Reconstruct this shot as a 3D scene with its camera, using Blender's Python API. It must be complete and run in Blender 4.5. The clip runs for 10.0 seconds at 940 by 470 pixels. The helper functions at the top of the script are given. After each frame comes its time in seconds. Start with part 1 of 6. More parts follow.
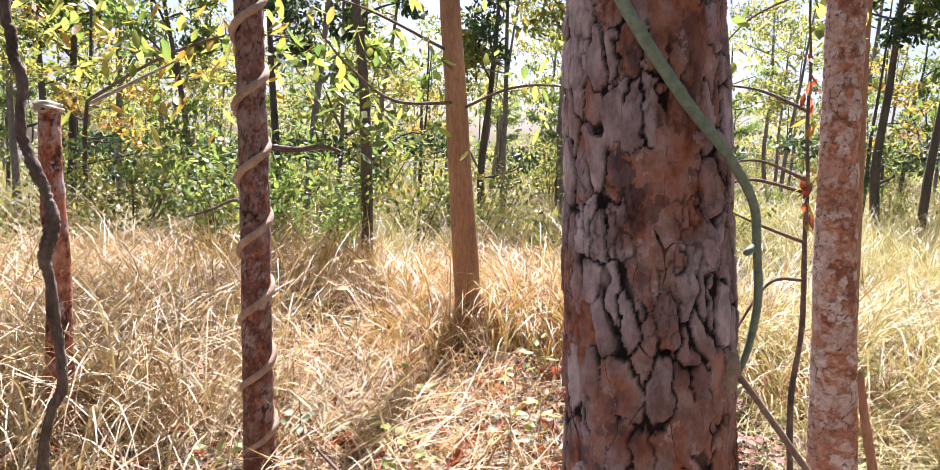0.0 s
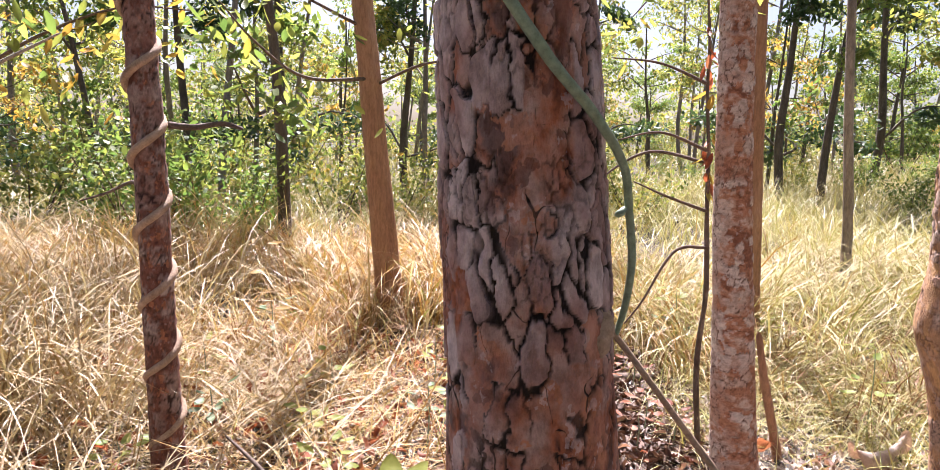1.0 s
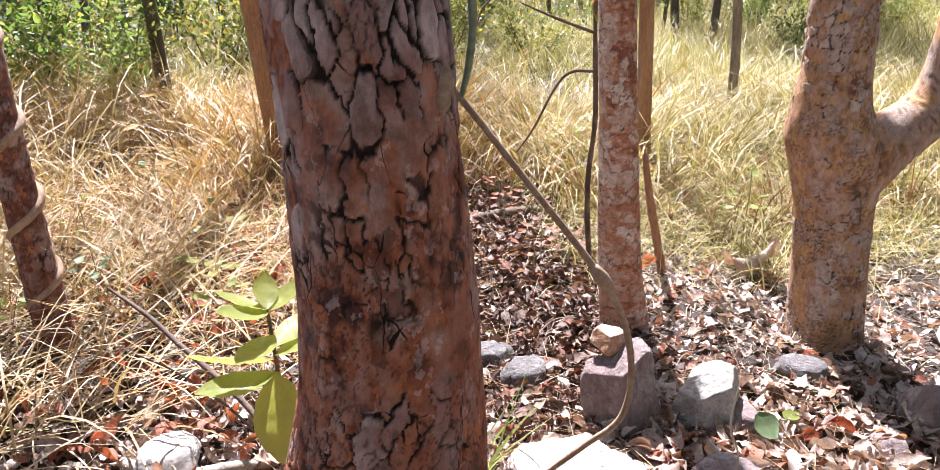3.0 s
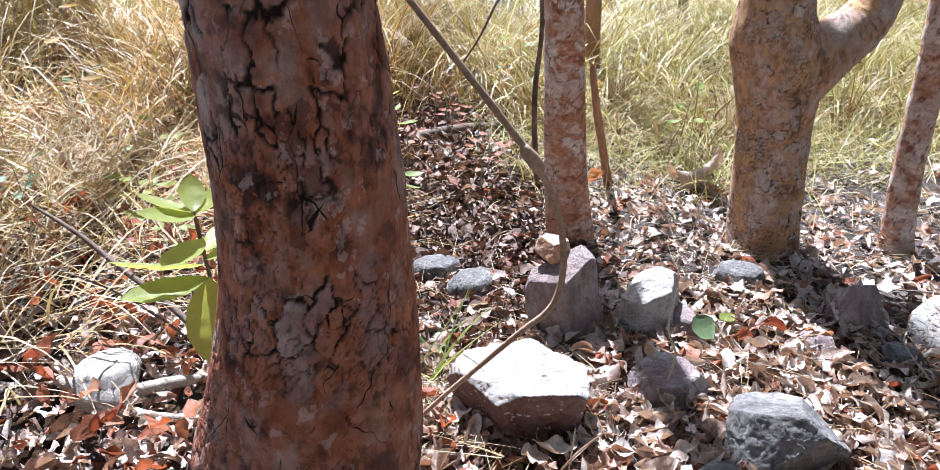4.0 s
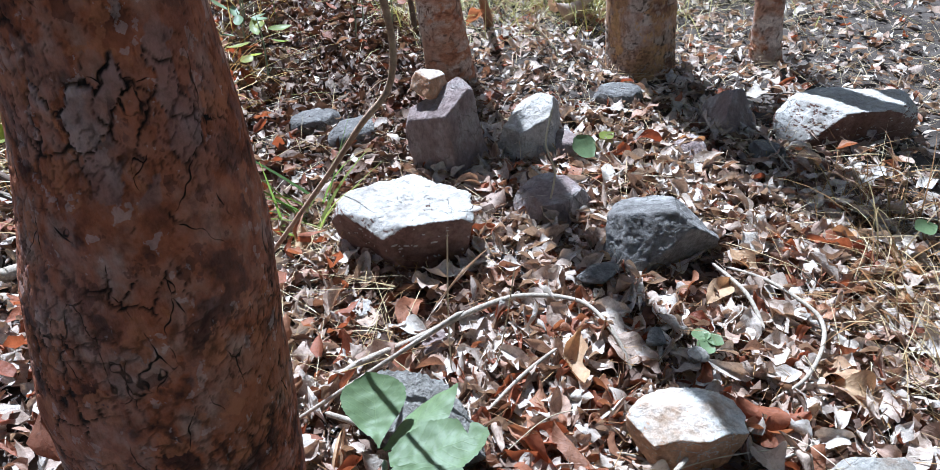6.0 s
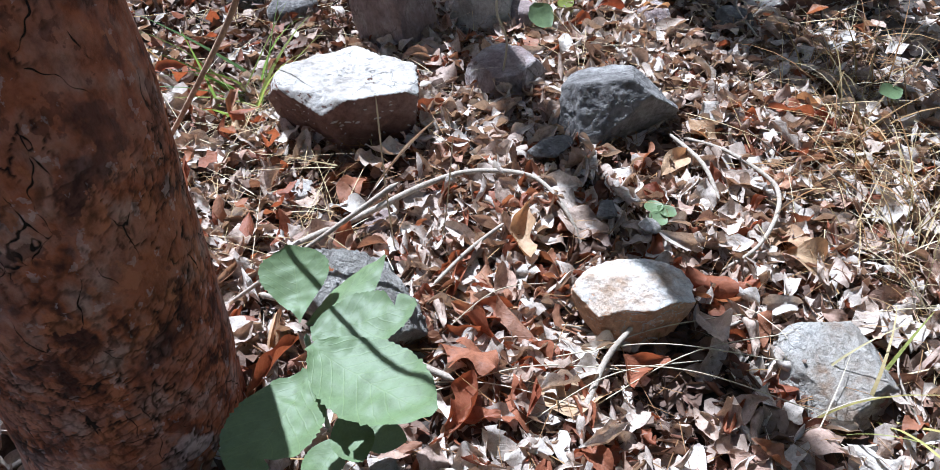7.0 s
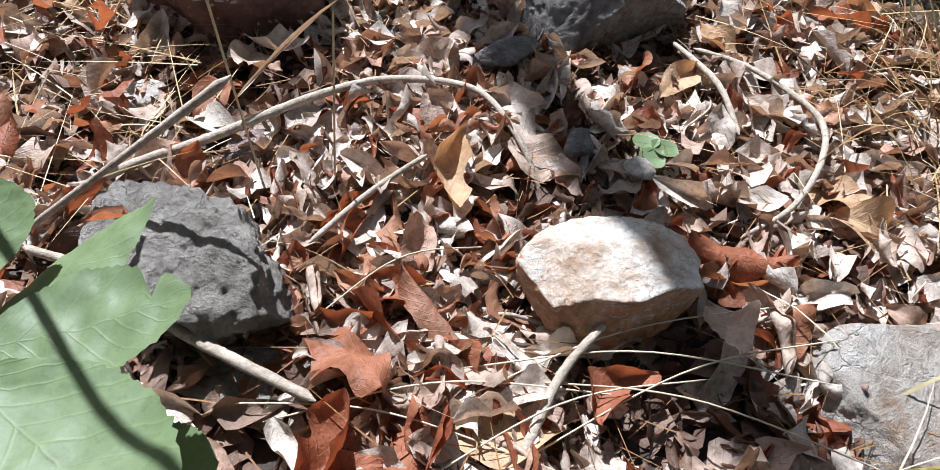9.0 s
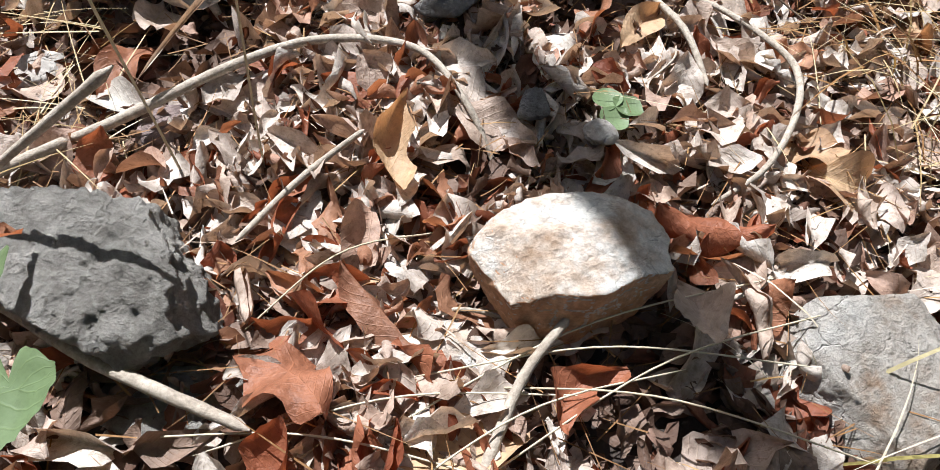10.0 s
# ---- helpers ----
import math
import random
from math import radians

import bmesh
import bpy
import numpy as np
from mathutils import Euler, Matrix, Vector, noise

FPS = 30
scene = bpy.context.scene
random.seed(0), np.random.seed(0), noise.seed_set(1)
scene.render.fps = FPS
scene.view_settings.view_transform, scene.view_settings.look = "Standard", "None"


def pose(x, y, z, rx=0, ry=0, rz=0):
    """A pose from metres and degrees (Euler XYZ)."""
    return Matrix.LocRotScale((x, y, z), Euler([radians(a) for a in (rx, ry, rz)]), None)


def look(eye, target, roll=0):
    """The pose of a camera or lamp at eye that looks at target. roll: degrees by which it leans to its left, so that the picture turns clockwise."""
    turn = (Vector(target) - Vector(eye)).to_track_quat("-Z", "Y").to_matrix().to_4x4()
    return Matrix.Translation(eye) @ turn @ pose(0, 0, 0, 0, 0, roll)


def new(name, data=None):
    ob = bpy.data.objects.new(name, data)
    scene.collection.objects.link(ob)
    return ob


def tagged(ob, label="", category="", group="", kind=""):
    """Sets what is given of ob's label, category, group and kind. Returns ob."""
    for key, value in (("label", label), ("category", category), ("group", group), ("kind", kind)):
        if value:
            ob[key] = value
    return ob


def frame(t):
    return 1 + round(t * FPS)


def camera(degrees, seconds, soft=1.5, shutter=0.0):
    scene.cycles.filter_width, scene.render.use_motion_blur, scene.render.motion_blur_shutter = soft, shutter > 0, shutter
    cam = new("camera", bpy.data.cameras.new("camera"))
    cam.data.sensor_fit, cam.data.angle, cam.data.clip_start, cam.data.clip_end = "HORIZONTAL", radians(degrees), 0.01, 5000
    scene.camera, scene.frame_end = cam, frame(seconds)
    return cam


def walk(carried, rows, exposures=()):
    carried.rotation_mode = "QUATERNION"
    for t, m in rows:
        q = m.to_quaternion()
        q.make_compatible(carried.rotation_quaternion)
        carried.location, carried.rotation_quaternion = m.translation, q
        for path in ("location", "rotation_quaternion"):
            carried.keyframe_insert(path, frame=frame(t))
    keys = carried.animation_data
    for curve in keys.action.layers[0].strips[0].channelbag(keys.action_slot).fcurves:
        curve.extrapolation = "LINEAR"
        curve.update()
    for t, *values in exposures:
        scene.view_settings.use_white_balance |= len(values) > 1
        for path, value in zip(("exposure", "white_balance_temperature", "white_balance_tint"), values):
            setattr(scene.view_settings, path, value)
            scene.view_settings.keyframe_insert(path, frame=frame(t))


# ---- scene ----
cam = camera(68.8, 10.0, 0.45)
EXPO = [(0.0, 2.06, 5780.0, 26.0), (1.0, 2.0, 5900.0, 25.0), (2.5, 2.0, 6050.0, 24.0), (3.2, 1.88, 5650.0, 20.0), (4.3, 1.67, 5150.0, 12.0), (5.2, 1.42, 4900.0, 6.0), (6.5, 1.2, 4980.0, 8.0), (8.0, 1.2, 5300.0, 11.0), (9.0, 1.15, 5560.0, 11.0), (10.0, 1.12, 5760.0, 9.0)]
PATH = [
    (0, (0.178, 0.138, 1.377), (0.004, 2.118, 1.153), 2.8),
    (0.5, (0.206, 0.146, 1.377), (0.14, 2.131, 1.142), 2.3),
    (1, (0.233, 0.158, 1.365), (0.275, 2.138, 1.09), 2.0),
    (1.5, (0.24, 0.162, 1.345), (0.3, 2.13, 0.992), 1.4),
    (2, (0.255, 0.17, 1.329), (0.376, 2.121, 0.907), 0.8),
    (2.5, (0.291, 0.18, 1.293), (0.53, 2.087, 0.741), 0.2),
    (3, (0.309, 0.182, 1.261), (0.61, 2.042, 0.591), 0.4),
    (3.2, (0.319, 0.181, 1.249), (0.649, 2.018, 0.53), 0.3),
    (4.3, (0.347, 0.184, 1.192), (0.792, 1.912, 0.288), 1.1),
    (4.5, (0.355, 0.173, 1.183), (0.817, 1.883, 0.254), 0.7),
    (5, (0.374, 0.168, 1.154), (0.904, 1.807, 0.138), 0.4),
    (5.2, (0.382, 0.163, 1.141), (0.936, 1.772, 0.091), 0.1),
    (6.3, (0.425, 0.123, 1.073), (1.037, 1.578, -0.155), -1.4),
    (6.5, (0.434, 0.127, 1.058), (1.038, 1.544, -0.217), -1.7),
    (7, (0.488, 0.128, 1.01), (1.069, 1.43, -0.393), -1.1),
    (7.5, (0.57, 0.159, 0.939), (1.19, 1.351, -0.542), 1.3),
    (8, (0.624, 0.226, 0.878), (1.223, 1.43, -0.601), 2.1),
    (8.5, (0.669, 0.295, 0.794), (1.271, 1.506, -0.68), 2.4),
    (9, (0.703, 0.367, 0.707), (1.288, 1.523, -0.817), 3.4),
    (9.5, (0.746, 0.415, 0.67), (1.312, 1.469, -0.932), 2.9),
    (10, (0.77, 0.45, 0.684), (1.366, 1.413, -0.965), 4.2),
]
walk(cam, [(t, look(eye, target, roll)) for t, eye, target, roll in PATH], EXPO)

# ---- world and sun ----
SUN_AZ, SUN_EL = -2.0, 55.0   # degrees to the right of +y, and above the horizon
world = bpy.data.worlds.new("sky")
scene.world = world
world.use_nodes = True
wn = world.node_tree
sky = wn.nodes.new("ShaderNodeTexSky")
sky.sky_type, sky.sun_disc = "NISHITA", False
sky.sun_elevation, sky.sun_rotation = radians(SUN_EL), radians(SUN_AZ)
sky.dust_density = 3.0
wn.nodes["Background"].inputs[1].default_value = 0.040
wn.links.new(sky.outputs[0], wn.nodes["Background"].inputs[0])
sun = new("sun", bpy.data.lights.new("sun", "SUN"))
sun.data.energy, sun.data.angle, sun.data.color = 5.0, radians(0.6), (1.0, 0.95, 0.88)
sun.matrix_world = look((3 * math.sin(radians(SUN_AZ)), 3 * math.cos(radians(SUN_AZ)), 3 * math.tan(radians(SUN_EL))), (0, 0, 0))

# ---- small tools ----
rng = np.random.default_rng(7)


def lattice(p, seed=0):
    """Smooth value noise in 0..1 at the rows of p."""
    q = np.floor(p).astype(np.int64)
    f = p - q
    f = f * f * (3 - 2 * f)
    out = np.zeros(len(p))
    for dx in (0, 1):
        for dy in (0, 1):
            for dz in (0, 1):
                h = (q[:, 0] + dx) * 73856093 ^ (q[:, 1] + dy) * 19349663 ^ (q[:, 2] + dz) * 83492791 ^ (seed * 2654435 + 97)
                h = (h ^ (h >> 13)) * 1274126177 & 0x7FFFFFFF
                h = (h ^ (h >> 15)) & 0xFFFFF
                w = (f[:, 0] if dx else 1 - f[:, 0]) * (f[:, 1] if dy else 1 - f[:, 1]) * (f[:, 2] if dz else 1 - f[:, 2])
                out += w * h / 0xFFFFF
    return out


def fbm(p, octaves=4, seed=0):
    out, a, tot = np.zeros(len(p)), 1.0, 0.0
    for o in range(octaves):
        out += a * lattice(p * 2 ** o, seed + o * 17)
        tot += a
        a *= 0.5
    return out / tot


def step(a, b, x):
    t = np.clip((x - a) / (b - a), 0, 1)
    return t * t * (3 - 2 * t)


def gz(x, y):
    """Height of the ground."""
    x, y = np.asarray(x, float), np.asarray(y, float)
    r = np.hypot(x, y - 1)
    near = 0.012 * np.sin(3.1 * x + 1.3 * y) + 0.010 * np.sin(2.3 * y - 1.7 * x + 1) + 0.006 * np.sin(9 * x + 4) * np.sin(8 * y)
    far = 0.09 * np.sin(0.31 * x + 1) * np.sin(0.27 * y) * step(3, 9, r)
    return near + far + 0.035 * np.clip(x, -60, 60) * step(4, 15, r)


def mesh_of(name, v, f, material, smooth=True, attrs=None, uv=None):
    v = np.asarray(v, np.float32).reshape(-1, 3)
    f = np.asarray(f, np.int32)
    me = bpy.data.meshes.new(name)
    k = f.shape[1]
    me.vertices.add(len(v))
    me.vertices.foreach_set("co", v.ravel())
    me.loops.add(f.size)
    me.loops.foreach_set("vertex_index", f.ravel())
    me.polygons.add(len(f))
    me.polygons.foreach_set("loop_start", np.arange(0, f.size, k, dtype=np.int32))
    me.polygons.foreach_set("use_smooth", np.full(len(f), smooth))
    if uv is not None:
        lay = me.uv_layers.new(name="UVMap")
        lay.data.foreach_set("uv", np.asarray(uv, np.float32)[f.ravel()].ravel())
    for key, val in (attrs or {}).items():
        me.attributes.new(key, "FLOAT", "POINT").data.foreach_set("value", np.asarray(val, np.float32))
    me.materials.append(material)
    me.update(calc_edges=True)
    me.validate()
    return me


def part(name, me, parent=None, label=""):
    ob = new(name, me)
    if parent is not None:
        ob.parent = parent
    if label:
        tagged(ob, label)
    return ob


def thing(name, label, category, group="", at=(0, 0, 0)):
    ob = new(name)
    ob.empty_display_size = 0.1
    ob.location = at
    return tagged(ob, label, category, group)


def join(*pieces):
    vs, fs, n = [], [], 0
    for v, f in pieces:
        v = np.asarray(v).reshape(-1, 3)
        vs.append(v)
        fs.append(np.asarray(f) + n)
        n += len(v)
    return np.concatenate(vs), np.concatenate(fs)


def spline(pts, n):
    """n points along a smooth curve through the rows of pts."""
    p = np.asarray(pts, float)
    p = np.vstack([2 * p[0] - p[1], p, 2 * p[-1] - p[-2]])
    t = np.linspace(0, len(p) - 3 - 1e-6, n)
    i = t.astype(int)
    u = (t - i)[:, None]
    a, b, c, d = p[i], p[i + 1], p[i + 2], p[i + 3]
    return 0.5 * (2 * b + (c - a) * u + (2 * a - 5 * b + 4 * c - d) * u ** 2 + (3 * b - a - 3 * c + d) * u ** 3)


def tube(pts, radii, n=24, seg=8, rough=0.0, seed=0):
    """A round stem through pts, closed at its ends; returns vertices and quads."""
    q = spline(np.column_stack([np.asarray(pts, float), np.broadcast_to(radii, (len(pts),))]), n)
    c, r = q[:, :3], np.maximum(q[:, 3], 1e-4)
    d = np.gradient(c, axis=0)
    d /= np.linalg.norm(d, axis=1)[:, None] + 1e-9
    side = np.cross(d, [0.31, 0.17, 0.05] if abs(d[0][2]) > 0.7 else [0.05, 0.1, 1.0])
    side /= np.linalg.norm(side, axis=1)[:, None] + 1e-9
    up = np.cross(side, d)
    a = np.arange(seg) * 2 * np.pi / seg
    rr = r[:, None] * np.ones(seg)
    if rough:
        g = np.random.default_rng(seed)
        rr = rr * (1 + rough * (g.random((n, seg)) - 0.5))
    rr = rr.copy()
    rr[0] *= 0.15
    rr[-1] *= 0.15
    v = c[:, None] + rr[..., None] * (np.cos(a)[None, :, None] * side[:, None] + np.sin(a)[None, :, None] * up[:, None])
    i, j = np.meshgrid(np.arange(n - 1), np.arange(seg), indexing="ij")
    j2 = (j + 1) % seg
    f = np.stack([i * seg + j, i * seg + j2, (i + 1) * seg + j2, (i + 1) * seg + j], -1).reshape(-1, 4)
    return v.reshape(-1, 3), f


def turn(yaw, pitch, roll):
    """Rotation matrices, one a row."""
    cy, sy, cp, sp, cr, sr = np.cos(yaw), np.sin(yaw), np.cos(pitch), np.sin(pitch), np.cos(roll), np.sin(roll)
    return np.stack([np.stack([cy * cp, cy * sp * sr - sy * cr, cy * sp * cr + sy * sr], -1),
                     np.stack([sy * cp, sy * sp * sr + cy * cr, sy * sp * cr - cy * sr], -1),
                     np.stack([-sp, cp * sr, cp * cr], -1)], -2)


def leaves(P, L, W, yaw, pitch, roll, curl, cup, nl=4, nw=2, rough=0.1, stem=False, g=rng, blunt=(0.85, 0.8)):
    """Many curved leaf blades; arrays of one length n. stem: each starts at P, otherwise it is centred there; blunt: where it is broadest, and how round."""
    n = len(P)
    one = np.ones(n)
    L, W, yaw, pitch, roll, curl, cup = [one * k for k in (L, W, yaw, pitch, roll, curl, cup)]
    u = np.linspace(0, 1, nl + 1)
    v = np.linspace(-1, 1, nw + 1)
    w = np.sin(np.pi * np.clip(u, 0.03, 0.985) ** blunt[0]) ** blunt[1]
    w = w[None, :, None] * W[:, None, None] * 0.5 * (1 + rough * (g.random((n, nl + 1, 1)) - 0.5) * 2)
    k = np.where(np.abs(curl) < 0.05, 0.05, curl)[:, None, None]
    c = np.where(np.abs(cup) < 0.05, 0.05, cup)[:, None, None]
    U, V = u[None, :, None], v[None, None, :]
    ang = k * (U - (0.0 if stem else 0.5))
    x = L[:, None, None] * np.sin(ang) / k + 0 * V
    z = L[:, None, None] * (1 - np.cos(ang)) / k + w * (1 - np.cos(c * V)) / c
    y = w * np.sin(c * V) / c
    q = np.stack([x, y + 0 * x, z], -1)
    q = q + rough * W[:, None, None, None] * 0.25 * (g.random(q.shape) - 0.5)
    R = turn(yaw, pitch, roll)
    q = np.einsum("nij,nklj->nkli", R, q) + np.asarray(P, float)[:, None, None, :]
    m = (nl + 1) * (nw + 1)
    i, j = np.meshgrid(np.arange(nl), np.arange(nw), indexing="ij")
    b = (i * (nw + 1) + j).ravel()
    f = np.stack([b, b + 1, b + nw + 2, b + nw + 1], -1)
    f = (f[None] + (np.arange(n) * m)[:, None, None]).reshape(-1, 4)
    uv = np.stack(np.broadcast_arrays(u[:, None], (v[None] + 1) / 2), -1).reshape(-1, 2)
    return q.reshape(-1, 3), f, np.tile(uv, (n, 1))


def blades(P, H, W, yaw, lean, droop, seg=4):
    """Many grass blades that start at P and bend over towards yaw."""
    n = len(P)
    s = np.linspace(0, 1, seg + 1)
    phi = lean[:, None] + droop[:, None] * s[None] ** 1.3
    ds = (H / seg)[:, None]
    dx, dz = np.sin(phi) * ds, np.cos(phi) * ds
    hx = np.concatenate([np.zeros((n, 1)), np.cumsum((dx[:, 1:] + dx[:, :-1]) / 2, 1)], 1)
    hz = np.concatenate([np.zeros((n, 1)), np.cumsum((dz[:, 1:] + dz[:, :-1]) / 2, 1)], 1)
    c, sn = np.cos(yaw)[:, None], np.sin(yaw)[:, None]
    mid = np.stack([hx * c, hx * sn, hz], -1) + np.asarray(P)[:, None]
    w = (W[:, None] * (1 - 0.92 * s[None] ** 2))[..., None] * 0.5
    tw = yaw + np.pi / 2 + rng.normal(0, 0.7, n)
    off = np.stack([np.cos(tw), np.sin(tw), 0 * tw], -1)[:, None] * w
    q = np.stack([mid - off, mid + off], 2)
    b = np.arange(seg) * 2
    f = np.stack([b, b + 1, b + 3, b + 2], -1)
    f = (f[None] + (np.arange(n) * (seg + 1) * 2)[:, None, None]).reshape(-1, 4)
    return q.reshape(-1, 3), f


# ---- materials ----
def graph(name):
    m = bpy.data.materials.new(name)
    m.use_nodes = True
    nt = m.node_tree
    return m, nt, nt.nodes["Principled BSDF"]


def node(nt, kind, **vals):
    n = nt.nodes.new("ShaderNode" + kind)
    for k, v in vals.items():
        n.inputs[k.replace("_", " ")].default_value = v
    return n


def ramp(nt, source, stops):
    r = nt.nodes.new("ShaderNodeValToRGB")
    e = r.color_ramp.elements
    while len(e) < len(stops):
        e.new(0.5)
    for k, (p, c) in zip(e, stops):
        k.position, k.color = p, (*c, 1)
    nt.links.new(source, r.inputs[0])
    return r.outputs[0]


def mix(nt, a, b, fac, how="MIX"):
    m = nt.nodes.new("ShaderNodeMix")
    m.data_type, m.blend_type = "RGBA", how
    for sock, val in ((m.inputs[0], fac), (m.inputs[6], a), (m.inputs[7], b)):
        if isinstance(val, bpy.types.NodeSocket):
            nt.links.new(val, sock)
        else:
            sock.default_value = (*val, 1) if isinstance(val, tuple) else val
    return m.outputs[2]


def coords(nt, scale=(1, 1, 1), kind=3):
    """Object coordinates (kind 3), stretched."""
    tc = nt.nodes.new("ShaderNodeTexCoord")
    mp = nt.nodes.new("ShaderNodeMapping")
    mp.inputs["Scale"].default_value = scale
    nt.links.new(tc.outputs[kind], mp.inputs[0])
    return mp.outputs[0]


def noisy(nt, vec, scale, detail=6, rough=0.6, out=0):
    n = node(nt, "TexNoise", Scale=scale, Detail=detail, Roughness=rough)
    nt.links.new(vec, n.inputs["Vector"])
    return n.outputs[out]


def bump(nt, bsdf, height, strength, distance):
    b = node(nt, "Bump", Strength=strength, Distance=distance)
    nt.links.new(height, b.inputs["Height"])
    nt.links.new(b.outputs[0], bsdf.inputs["Normal"])
    return b


def attribute(nt, key):
    a = nt.nodes.new("ShaderNodeAttribute")
    a.attribute_name = key
    return a.outputs["Fac"]


def leaf_material(name, stops, through_light=0.35, rough=0.6, blotch=0.35, veins=False, tint=1.25, wrinkle=0.12, crinkle=0.004, rib=0.3, glow=(1.0, 0.98, 0.6)):
    """Thin leaf: each blade takes one colour of the row, with blotches; light shines through."""
    m, nt, b = graph(name)
    geo = nt.nodes.new("ShaderNodeNewGeometry")
    info = nt.nodes.new("ShaderNodeObjectInfo")
    add = nt.nodes.new("ShaderNodeMath")
    add.operation = "ADD"
    nt.links.new(geo.outputs["Random Per Island"], add.inputs[0])
    nt.links.new(info.outputs["Random"], add.inputs[1])
    fr = nt.nodes.new("ShaderNodeMath")
    fr.operation = "FRACT"
    nt.links.new(add.outputs[0], fr.inputs[0])
    col = ramp(nt, fr.outputs[0], stops)
    vec = coords(nt)
    spots = noisy(nt, vec, 38, 5, 0.7)
    col = mix(nt, col, ramp(nt, spots, [(0.35, (0.45, 0.4, 0.36)), (0.62, (1.1, 1.1, 1.1))]), blotch, "MULTIPLY")
    specks = noisy(nt, vec, 140, 4, 0.7)
    col = mix(nt, col, ramp(nt, specks, [(0.34, (0.4, 0.33, 0.28)), (0.46, (1, 1, 1))]), blotch * 0.7, "MULTIPLY")
    hgt = noisy(nt, vec, 120, 5)
    if veins:
        uvn = nt.nodes.new("ShaderNodeTexCoord")
        sep = nt.nodes.new("ShaderNodeSeparateXYZ")
        nt.links.new(uvn.outputs[2], sep.inputs[0])

        def math2(op, a, c):
            k = nt.nodes.new("ShaderNodeMath")
            k.operation = op
            for sock, val in zip(k.inputs, (a, c)):
                if isinstance(val, bpy.types.NodeSocket):
                    nt.links.new(val, sock)
                else:
                    sock.default_value = val
            return k.outputs[0]
        off = math2("ABSOLUTE", math2("SUBTRACT", sep.outputs[1], 0.5), 0)
        slant = math2("SUBTRACT", math2("MULTIPLY", sep.outputs[0], 9.0), math2("MULTIPLY", off, 5.0))
        wave = math2("ABSOLUTE", math2("SUBTRACT", math2("FRACT", slant, 0), 0.5), 0)
        line = math2("MINIMUM", math2("MULTIPLY", wave, 2.2), math2("MULTIPLY", off, 16.0))
        line = math2("MINIMUM", line, 0.22)
        col = mix(nt, col, ramp(nt, line, [(0.02, (1.3, 1.25, 1.1)), (0.10, (1, 1, 1))]), 0.5, "MULTIPLY")
        hgt = math2("ADD", math2("MULTIPLY", hgt, wrinkle), math2("MULTIPLY", line, rib))
    nt.links.new(col, b.inputs["Base Color"])
    b.inputs["Roughness"].default_value = rough
    b.inputs["Specular IOR Level"].default_value = 0.3
    bump(nt, b, hgt, 0.8, crinkle)
    t = nt.nodes.new("ShaderNodeBsdfTranslucent")
    nt.links.new(mix(nt, col, tuple(tint * k for k in glow), 1.0, "MULTIPLY"), t.inputs[0])
    ms = nt.nodes.new("ShaderNodeMixShader")
    ms.inputs[0].default_value = through_light
    nt.links.new(b.outputs[0], ms.inputs[1])
    nt.links.new(t.outputs[0], ms.inputs[2])
    nt.links.new(ms.outputs[0], nt.nodes["Material Output"].inputs[0])
    return m


